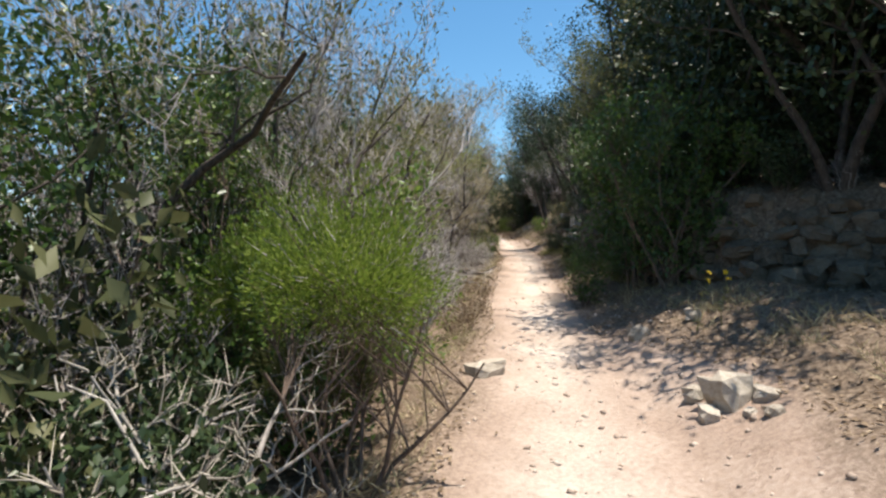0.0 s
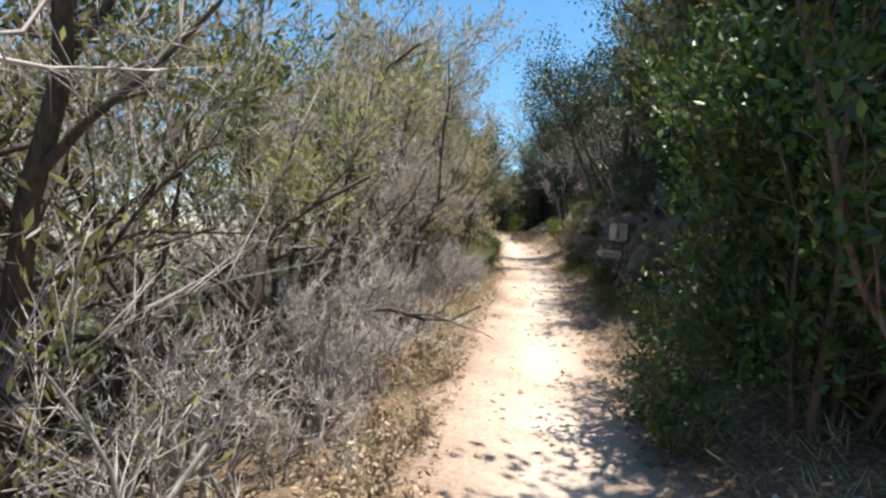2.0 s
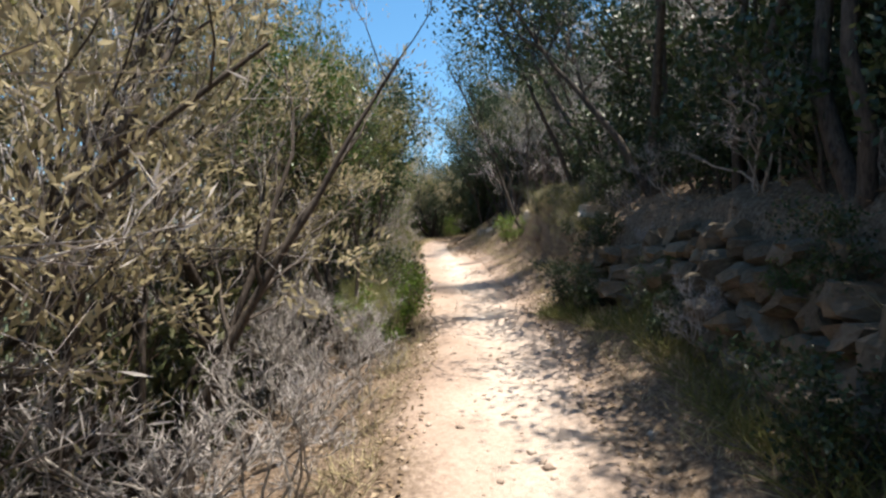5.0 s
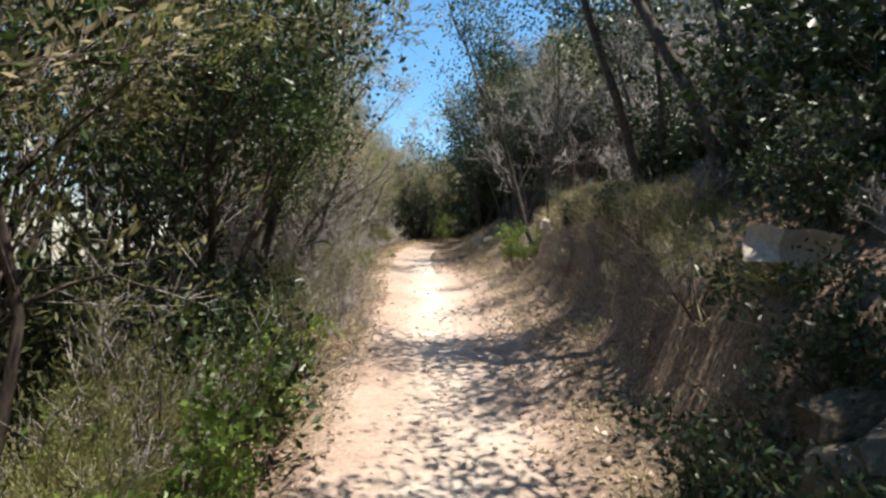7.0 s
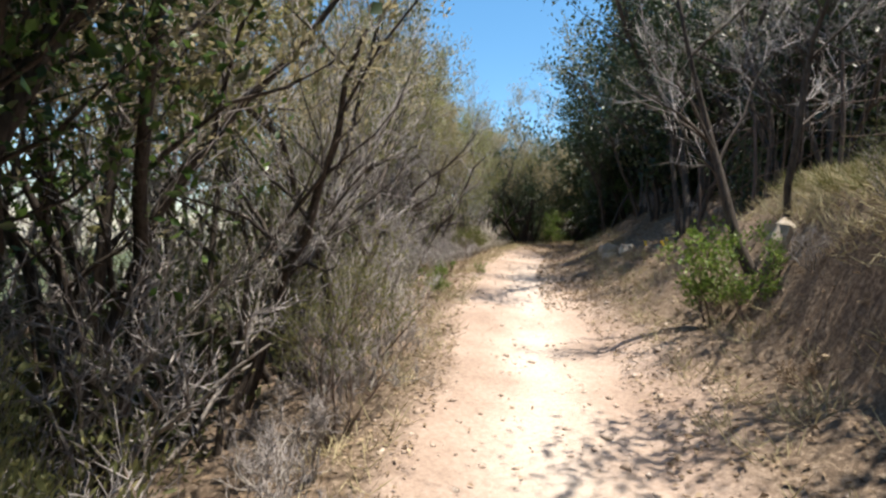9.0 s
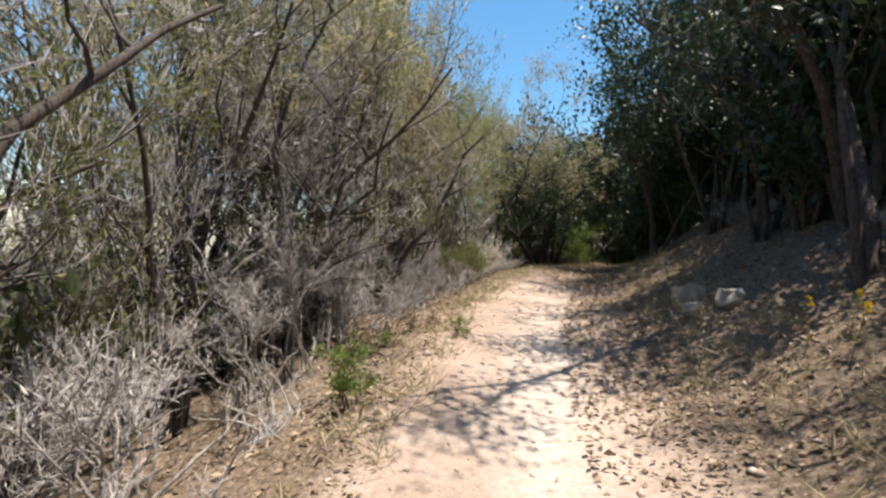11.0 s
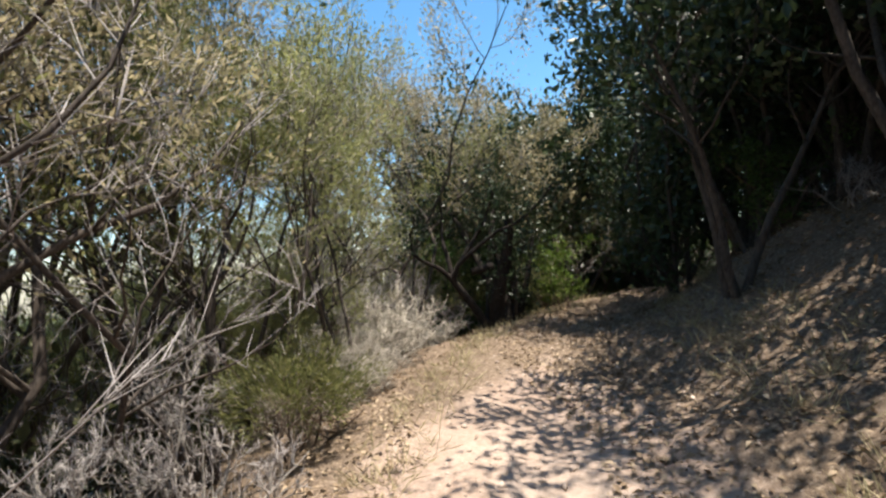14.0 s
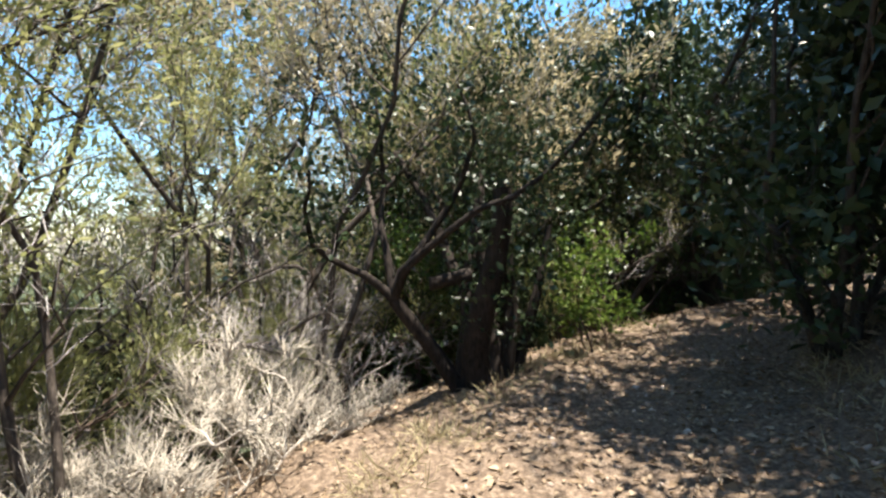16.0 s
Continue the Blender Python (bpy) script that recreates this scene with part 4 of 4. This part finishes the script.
RIGHT = [
    (2, 5, ["under_a", "grey_b"], ["oak_b", "oak_a", "grey_c"]),
    (5, 13, ["under_a", "leafy_a", "under_a"], ["oak_b", "oak_a", "oak_c", "oak_a"]),
    (13, 17.5, ["under_a", "grey_a", "under_a"], ["oak_a", "oak_c", "oak_b", "grey_c"]),
    (17.5, 22, ["grey_a", "under_a", "grey_b"], ["grey_c", "grey_a", "olive_a", "grey_c"]),
    (22, 26.5, ["grey_b"], ["grey_c", "grey_a", "grey_c", "grey_a"]),
    (27, 37, ["grey_b", "under_a", "dead_b"], ["oak_c"]),
    (36, 50, ["under_a", "leafy_a", "under_a"], ["oak_a", "oak_b", "oak_c", "oak_a"]),
]


def clear_of(x, y):
    return all(math.hypot(x - a, y - b) > r for a, b, r in KEEP_OUT)


def scatter(kinds, d, side, y, lo=0.8, hi=1.2, stretch=(0.9, 1.12)):
    """A plant whose rim begins d metres from the middle of the trail, on that side."""
    key, s = kinds[rng.integers(len(kinds))], rng.uniform(lo, hi)
    spots = np.array([y - 1.2, y - 0.6, y, y + 0.6, y + 1.2])
    at = centre(spots)
    x = (at.max() if side > 0 else at.min()) + side * (d + 0.85 * s * REACH[key])
    spin, tall, tilt = rng.uniform(0, 360), rng.uniform(*stretch), (rng.normal() * 3, rng.normal() * 3)
    if clear_of(x, y):
        put(key, x, y, s, spin, tall, tilt, 0.03)


FAR = {"grey_a": "far_grey", "grey_b": "far_grey", "grey_c": "far_grey", "olive_a": "far_olive", "olive_b": "far_olive", "tan_a": "far_tan", "tan_b": "far_tan", "bare_tree": "far_olive", "lime_b": "far_olive", "bright_b": "far_olive",
       "tree_l": "tree_l", "airy": "airy", "airy_pale": "airy_pale", "crooked_b": "bright_b", "oak_a": "far_oak", "oak_b": "far_oak", "oak_c": "far_oak"}
for y0, y1, low, tall in LEFT:
    deep = [FAR[k] for k in tall]
    edge = 0.72 if y0 < 25 else 1.3
    for off, step, kinds, lo, hi in ((0, 0.62, low, 0.6, 0.95), (0.35, 1.0, low + tall, 0.8, 1.05), (0.9, 1.25, tall, 1.0, 1.2), (2.2, 2.3, deep, 1.05, 1.25), (4.2, 2.8, deep, 1.1, 1.3)):
        if y0 == 33.5 and off > 2 or y0 == 39.5 and off > 4:
            continue
        y = y0 + rng.uniform(0, step)
        while y < y1:
            scatter(kinds, edge + off + rng.uniform(-0.05, 0.3), -1, y, lo, hi, (1.15, 1.4) if off > 0.5 else (0.95, 1.15))
            y += step * rng.uniform(0.8, 1.2)
for off, step in ((1.5, 1.1), (3.2, 1.5), (5.6, 2.4)):
    y = -2.0
    while y < 46:
        scatter(["far_low", "far_low", "olive_low"], np.interp(y, [25, 28], [0.75, 1.3]) + off + rng.uniform(-0.2, 0.4), -1, y, 0.9, 1.4)
        y += step * rng.uniform(0.8, 1.2)
for y0, y1, low, tall in RIGHT:
    deep = [FAR[k] for k in tall]
    airy = 27 <= y0 < 36
    for off, step, kinds, lo, hi in ((0.9 if airy else 0.0, 1.6 if airy else 1.0, low, 0.5, 0.85), (0.7 if airy else 0.3, 3.0 if airy else 1.6, tall, 0.85, 1.05), (2.8 if airy else 1.6, 2.3 if airy else 1.7, deep, 0.9, 1.1), (4.6 if airy else 3.2, 2.6, deep, 1.0, 1.2), (7.2 if airy else 6.0, 4.2, deep, 1.0, 1.3)):
        y = y0 + rng.uniform(0, step)
        while y < y1:
            d = np.interp(y, F_Y, F_D) + np.interp(y, F_Y, F_W) * (0.9 if y < 25 else 0.3)
            if d < 7:
                scatter(kinds, max(d, 1.2) + off + rng.uniform(-0.1, 0.3), 1, y, lo, hi, (1.05, 1.25) if off > 1 else (0.9, 1.12))
            y += step * rng.uniform(0.8, 1.2)


# ---- stones ----
def stone_mesh(name, seed, size, roundness):
    """A rough block of 48 triangles."""
    r = np.random.default_rng(seed)
    bm = bmesh.new()
    bmesh.ops.create_cube(bm, size=2)
    bmesh.ops.subdivide_edges(bm, edges=bm.edges, cuts=1, use_grid_fill=True)
    for v in bm.verts:
        p = v.co.copy()
        p = p.lerp(p.normalized() * 1.25, roundness) + Vector(r.normal(size=3) * 0.15)
        v.co = Vector((p.x * size[0], p.y * size[1], p.z * size[2]))
    bmesh.ops.triangulate(bm, faces=bm.faces)
    me = bpy.data.meshes.new(name)
    bm.to_mesh(me)
    bm.free()
    return me


def stone_set(mat, tag, count, seed, roundness=0.45):
    out = []
    for i in range(count):
        me = stone_mesh(tag, seed + i, (0.5, 0.5, 0.5), roundness)
        me.materials.append(mat)
        out.append(me)
    return out


WALL_STONES = stone_set(STONE_WALL, "wall_stone", 9, 300)
BLOCKS = stone_set(STONE_PALE, "hewn_stone", 3, 380, 0.1)
PALE_STONES = stone_set(STONE_PALE, "pale_stone", 6, 340)
RED_STONES = stone_set(STONE_RED, "red_stone", 6, 360)


def loose_stone(meshes, x, y, size, turn, label, sink=0.3):
    ob = new("rock", meshes[int(abs(x * 7 + y * 13)) % len(meshes)])
    ob.matrix_basis = pose(x, y, height(x, y) + size[2] * (0.5 - sink), 6 * math.sin(x * 9), 8 * math.cos(y * 5), turn) @ Matrix.Diagonal((*size, 1))
    return tagged(ob, label, "rock", "loose rocks beside the trail")


for x, y, s, a in ((1.83, 3.3, (0.25, 0.21, 0.23), 20), (1.66, 3.22, (0.13, 0.1, 0.1), 80), (2.02, 3.2, (0.14, 0.12, 0.1), 140), (1.98, 5.2, (0.18, 0.14, 0.15), 10), (2.45, 5.0, (0.15, 0.13, 0.12), 60), (0.36, 4.5, (0.32, 0.2, 0.14), 30), (1.9, 2.95, (0.09, 0.08, 0.06), 0), (1.72, 3.5, (0.12, 0.14, 0.11), 50), (1.85, 3.1, (0.07, 0.06, 0.05), 20)):
    loose_stone(PALE_STONES, x, y, s, a, "pale angular limestone rock lying on the dirt")


def dry_stone_wall():
    """Rough courses of field stones along the foot of the terrace, more ruined as it goes on."""
    wall = tagged(new("dry_stone_wall"), "tumbled dry stone wall of grey field stones in shade", "wall", kind="structure")
    r = np.random.default_rng(5)
    count = 0
    pts = [np.array([centre(y) + np.interp(y, F_Y, F_D) + 0.02, y]) for y in np.arange(4.15, 17.0, 0.05)]
    run = np.concatenate([[0], np.cumsum([np.linalg.norm(b - a) for a, b in zip(pts, pts[1:])])])
    for course in range(6):
        s = r.uniform(0, 0.2)
        while s < run[-1]:
            w = r.uniform(0.13, 0.34) * (1.15 - 0.07 * course)
            i = int(np.searchsorted(run, min(s + w / 2, run[-1] - 0.01)))
            p, t = pts[i], pts[min(i + 3, len(pts) - 1)] - pts[max(i - 3, 0)]
            top = np.interp(p[1], [4, 9, 13, 18.5], [1.0, 1.0, 0.85, 0.6])
            z = course * 0.165
            if z < top - 0.05 and r.uniform() > 0.06 + 0.012 * max(0, p[1] - 10) and count < 330:
                back = 0.06 * course + r.uniform(-0.09, 0.1)
                n = unit(np.array([t[1], -t[0]]))
                x, y = p[0] + n[0] * back, p[1] + n[1] * back
                foot = p - n * 0.12
                ob = new("stone", WALL_STONES[r.integers(9)])
                ob.parent = wall
                hgt = r.uniform(0.11, 0.24)
                ob.matrix_basis = pose(x, y, height(foot[0], foot[1]) + z + 0.08, r.normal() * 13, r.normal() * 12, math.degrees(math.atan2(t[1], t[0])) + r.normal() * 16) @ Matrix.Diagonal((w * 0.98, r.uniform(0.3, 0.42), hgt, 1))
                count += 1
            s += w
    return wall


dry_stone_wall()
vine_rng = np.random.default_rng(91)
for y in np.arange(6.6, 17.6, 0.55):
    yy = y + vine_rng.uniform(-0.2, 0.2)
    put(["under_a", "leafy_b", "under_a", "grey_b"][vine_rng.integers(4)], centre(yy) + np.interp(yy, F_Y, F_D) + vine_rng.uniform(-0.35, 0.25), yy, vine_rng.uniform(0.22, 0.45), vine_rng.uniform(0, 360))


for y in np.arange(5.6, 19.5, 0.6):
    yy = y + vine_rng.uniform(-0.25, 0.25)
    put(["under_a", "grey_b", "under_a", "dead_b"][vine_rng.integers(4)], centre(yy) + np.interp(yy, F_Y, F_D) + np.interp(yy, F_Y, F_W) + vine_rng.uniform(0.1, 0.5), yy, vine_rng.uniform(0.4, 0.75), vine_rng.uniform(0, 360))


for y in np.arange(17.2, 23.5, 0.45):
    yy = y + vine_rng.uniform(-0.2, 0.2)
    put(["under_a", "dead_b", "dry_a", "olive_low"][vine_rng.integers(4)], centre(yy) + np.interp(yy, F_Y, F_D) + vine_rng.uniform(-0.05, 0.4), yy, vine_rng.uniform(0.22, 0.42), vine_rng.uniform(0, 360), 1.0, (0, -20))


def slab(x, y, z, size, turn, tilt, label):
    ob = new("stone_block", BLOCKS[int(x * 10) % 3])
    ob.matrix_basis = pose(x, y, z, tilt, 3, turn) @ Matrix.Diagonal((*size, 1))
    return tagged(ob, label, "stone block")


slab(3.08, 11.85, 1.99, (0.17, 0.2, 0.22), 15, -8, "pale squared stone block set upright on the ruined wall")
slab(2.95, 11.8, 1.68, (0.26, 0.24, 0.09), -5, 4, "flat pale stone slab under the upright block")
slab(4.22, 17.5, 2.46, (0.36, 0.2, 0.16), 12, 5, "pale hewn stone block lying on the bank")
loose_stone(PALE_STONES, 5.12, 24.3, (0.2, 0.18, 0.26), 35, "white rock leaning beside a dark tree trunk", 0.1)
for x, y, s, a in ((4.8, 29.75, (0.26, 0.24, 0.26), 0), (4.75, 29.35, (0.2, 0.17, 0.14), 40), (5.0, 29.2, (0.24, 0.2, 0.2), 90)):
    loose_stone(PALE_STONES, x, y, s, a, "pale grey boulder half sunk in the slope")


# ---- ground cover ----
def cover(name, count, seed, mat, label, lo_y, hi_y, pick, maker):
    r = np.random.default_rng(seed)
    g = Geo()
    y = r.uniform(lo_y, hi_y, count)
    d = pick(r, y)
    x = centre(y) + d
    z = np.array([height(a, b) for a, b in zip(x, y)])
    maker(g, r, np.stack([x, y, z], 1))
    return tagged(g.make(name, mat), label, "ground cover", kind="stuff")


def litter(g, r, base):
    n = len(base)
    way = r.normal(size=(n, 3)) * np.array([1, 1, 0.25])
    length = r.uniform(0.025, 0.06, n)
    base = base + np.array([0, 0, 0.012])
    way /= np.linalg.norm(way, axis=1, keepdims=True)
    side = np.cross(way, np.array([0, 0, 1]) + r.normal(size=(n, 3)) * 0.35)
    side /= np.linalg.norm(side, axis=1, keepdims=True)
    L, W = length[:, None], (length * r.uniform(0.16, 0.3, n))[:, None]
    mid = base + way * L * 0.5 + np.array([0, 0, 0.008])
    v = np.stack([base, mid + side * W, base + way * L, mid - side * W], 1)
    k = np.arange(n)[:, None] * 4
    g.add(v.reshape(-1, 3), np.concatenate([k + np.array([[0, 1, 2]]), k + np.array([[0, 2, 3]])]))


def grass(length):
    def maker(g, r, base):
        n = len(base)
        lump = np.repeat(base, 14, 0) + r.normal(size=(n * 14, 3)) * np.array([0.05, 0.05, 0.004])
        way = r.normal(size=(n * 14, 3)) * np.array([0.8, 0.8, 0.3]) + np.array([0, 0, 0.7])
        size = r.uniform(0.5, 1.2, n * 14) * length
        g.leaves(r, lump - np.array([0, 0, 0.01]), way, size, np.full(n * 14, 0.0022) + size * 0.006)
    return maker


def pebbles(g, r, base):
    n = len(base)
    octa = np.array([[1, 0, 0], [0, 1, 0], [-1, 0, 0], [0, -1, 0], [0, 0, 0.8], [0, 0, -0.6]], float)
    tri = np.array([[0, 1, 4], [1, 2, 4], [2, 3, 4], [3, 0, 4], [1, 0, 5], [2, 1, 5], [3, 2, 5], [0, 3, 5]])
    size = 0.008 + 0.03 * r.uniform(0, 1, n) ** 4
    a = r.uniform(0, 6.28, n)
    c, s = np.cos(a), np.sin(a)
    o = octa[None] * (size[:, None, None] * r.uniform(0.6, 1.3, (n, 1, 3))) + r.normal(size=(n, 6, 3)) * (size * 0.18)[:, None, None]
    rot = np.stack([o[..., 0] * c[:, None] - o[..., 1] * s[:, None], o[..., 0] * s[:, None] + o[..., 1] * c[:, None], o[..., 2]], -1)
    g.add((base[:, None] + rot).reshape(-1, 3), (np.arange(n)[:, None, None] * 6 + tri[None]).reshape(-1, 3))


def beside(r, y):
    """Off the trodden middle, thick at the trail's edges."""
    right = r.uniform(size=len(y)) < 0.62
    reach = r.uniform(0, 1, len(y)) ** 1.3
    start_r = np.interp(y, [-2, 4, 6, 14, 19, 24, 28, 34], [1.6, 1.3, 0.6, 0.5, 0.6, 0.8, 0.55, 0.45])
    start_l = np.interp(y, [-2, 24, 28], [0.6, 0.65, 1.0])
    return np.where(right, start_r + 3.2 * reach, -start_l - 1.8 * reach)


cover("leaf_litter", 36000, 401, LEAF_DRY, "brown fallen leaves scattered over the ground beside the trail", -1, 41, beside, litter)
def big_litter(g, r, base):
    litter(g, r, base)
    v = g.v[-1].reshape(-1, 4, 3)
    g.v[-1] = (v[:, :1] + (v - v[:, :1]) * 1.3).reshape(-1, 3)


cover("slope_litter", 15000, 407, LEAF_DRY, "thick curled brown leaves lying on the shaded slope", 26.5, 41, lambda r, y: np.where(r.uniform(size=len(y)) < 0.85, 0.25 + 4.2 * r.uniform(0, 1, len(y)) ** 1.2, -0.9 - r.uniform(0, 0.9, len(y))) - np.clip(y - 33.5, 0, 3) * 0.35, big_litter)
cover("trail_litter", 150, 402, LEAF_DRY, "sparse dry leaves and bits on the trail", 0, 41, lambda r, y: r.normal(size=len(y)) * 0.7, litter)
cover("trail_pebbles", 5000, 403, PEBBLE, "small angular pebbles scattered over the dirt trail", 0, 38, lambda r, y: r.uniform(-1.1, 1.4, len(y)), pebbles)
cover("dry_grass_verge", 1300, 404, GRASS_DRY, "tufts of dry straw-coloured grass on the trail verges", 1, 40, lambda r, y: np.where(r.uniform(size=len(y)) < 0.6, np.interp(y, [0, 4, 7, 20, 30], [1.9, 1.7, 0.85, 0.95, 1.2]) + r.uniform(0, 0.8, len(y)), -0.8 - r.uniform(0, 0.45, len(y))), grass(0.2))
cover("bank_grass", 1500, 405, GRASS_DRY, "long dry grass hanging over the top of the earth bank", 18.9, 25.5, lambda r, y: np.interp(y, F_Y, F_D) + np.interp(y, F_Y, F_W) * r.uniform(0.55, 1.0, len(y)) + r.uniform(0, 1.2, len(y)) ** 2, grass(0.2))
cover("bank_green_grass", 1100, 406, GRASS_GREEN, "green grass on the shaded bank and verge", 8, 26, lambda r, y: np.interp(y, F_Y, F_D) + np.where(y > 17.5, np.interp(y, F_Y, F_W) * 0.8, -0.4) + r.uniform(0, 1.0, len(y)) ** 2 * np.where(y > 17.5, 2.2, 0.5), grass(0.24))


# ---- wire fence on the terrace ----
def wire_fence():
    fence = tagged(new("wire_fence"), "sagging rusty wire fence on thin posts above the bank", "fence")
    pts = []
    for i in range(6):
        y = 20.6 + i * 1.35
        x = 6.05 - 0.1 * i
        z = height(x, y)
        pts.append(np.array([x, y, z]))
        g = Geo()
        g.tube(np.array([[x, y, z - 0.15], [x + 0.015, y, z + 0.5], [x - 0.02, y + 0.02, z + 1.15]]), 0.022, 0.018, 6)
        g.make("post", RUST, fence)
    for lift in (0.1, 0.4, 0.7, 1.05):
        g = Geo()
        line = []
        for a, b in zip(pts, pts[1:]):
            for f in np.linspace(0, 0.8, 5):
                line.append(a + (b - a) * f + np.array([0, 0, lift - 0.05 * math.sin(math.pi * f)]))
        g.tube(np.array(line + [pts[-1] + np.array([0, 0, lift])]), 0.006, 0.006, 4)
        g.make("wire", RUST, fence)
    g = Geo()
    for a, b in zip(pts, pts[1:]):
        for f in np.linspace(0.08, 0.92, 9):
            p = a + (b - a) * f
            g.tube(np.array([p + np.array([0, 0, 0.08]), p + np.array([0.01, 0, 1.0])]), 0.004, 0.004, 3)
    tagged(g.make("mesh_wire", RUST, fence), kind="stuff")


wire_fence()


# ---- far scrub and flowers ----
def far_scrub():
    """Rounded bushes down the open slope and across the hill, far from the trail."""
    r = np.random.default_rng(812)
    n, k = 1500, 26
    y = r.uniform(-25, 80, n)
    d = np.where(r.uniform(size=n) < 0.65, -r.uniform(11, 70, n), r.uniform(13, 60, n))
    x = centre(y) + d
    z = lie(x, y)
    size = r.uniform(0.6, 1.5, n)
    way = r.normal(size=(n, k, 3))
    way /= np.linalg.norm(way, axis=2, keepdims=True)
    way[..., 2] = np.abs(way[..., 2])
    base = np.stack([x, y, z], 1)[:, None] + way * (size[:, None, None] * r.uniform(0.4, 1.0, (n, k, 1)))
    g = Geo()
    g.leaves(r, base.reshape(-1, 3), (way + r.normal(size=way.shape) * 0.5).reshape(-1, 3), np.repeat(size, k) * r.uniform(0.35, 0.6, n * k), np.repeat(size, k) * 0.16)
    return tagged(g.make("far_scrub", LEAF_OLIVE), "dull green scrub covering the open hillside beyond", "scrub", kind="stuff")


far_scrub()
PETAL = leaf_material("yellow_petal", [(0.6, 0.42, 0.02), (0.75, 0.55, 0.04)], 0.3, 0.6, 0.2)


def wild_flower(x, y, h, seed):
    r = np.random.default_rng(seed)
    ob = tagged(new("wild_flower"), "thin wild flower with small yellow heads", "flower", "yellow wild flowers by the trail")
    ob.matrix_basis = pose(x, y, height(x, y))
    p = crooked(r, (0, 0, -0.02), (0.1, 0.1, 1), h, 6, 0.12)
    g = Geo()
    g.tube(p, 0.004, 0.002, 4)
    g.make("stem", GRASS_GREEN, ob)
    g = Geo()
    b, w = along(r, [p], 14, 0.05)
    g.leaves(r, b, w * 0.3 + r.normal(size=b.shape), np.full(14, 0.06), np.full(14, 0.008))
    g.make("foliage", GRASS_GREEN, ob)
    for at in (p[-1], p[-2] + np.array([0.03, 0.01, 0.02])):
        g = Geo()
        g.leaves(r, np.repeat(at[None], 9, 0), r.normal(size=(9, 3)) + np.array([0, 0, 0.6]), np.full(9, 0.03), np.full(9, 0.009))
        g.make("flower_head", PETAL, ob)


for i, (x, y, h) in enumerate(((2.35, 4.75, 0.6), (2.5, 4.6, 0.5), (5.0, 27.3, 0.4), (5.1, 27.5, 0.35), (4.9, 27.6, 0.4))):
    wild_flower(x, y, h, 900 + i)
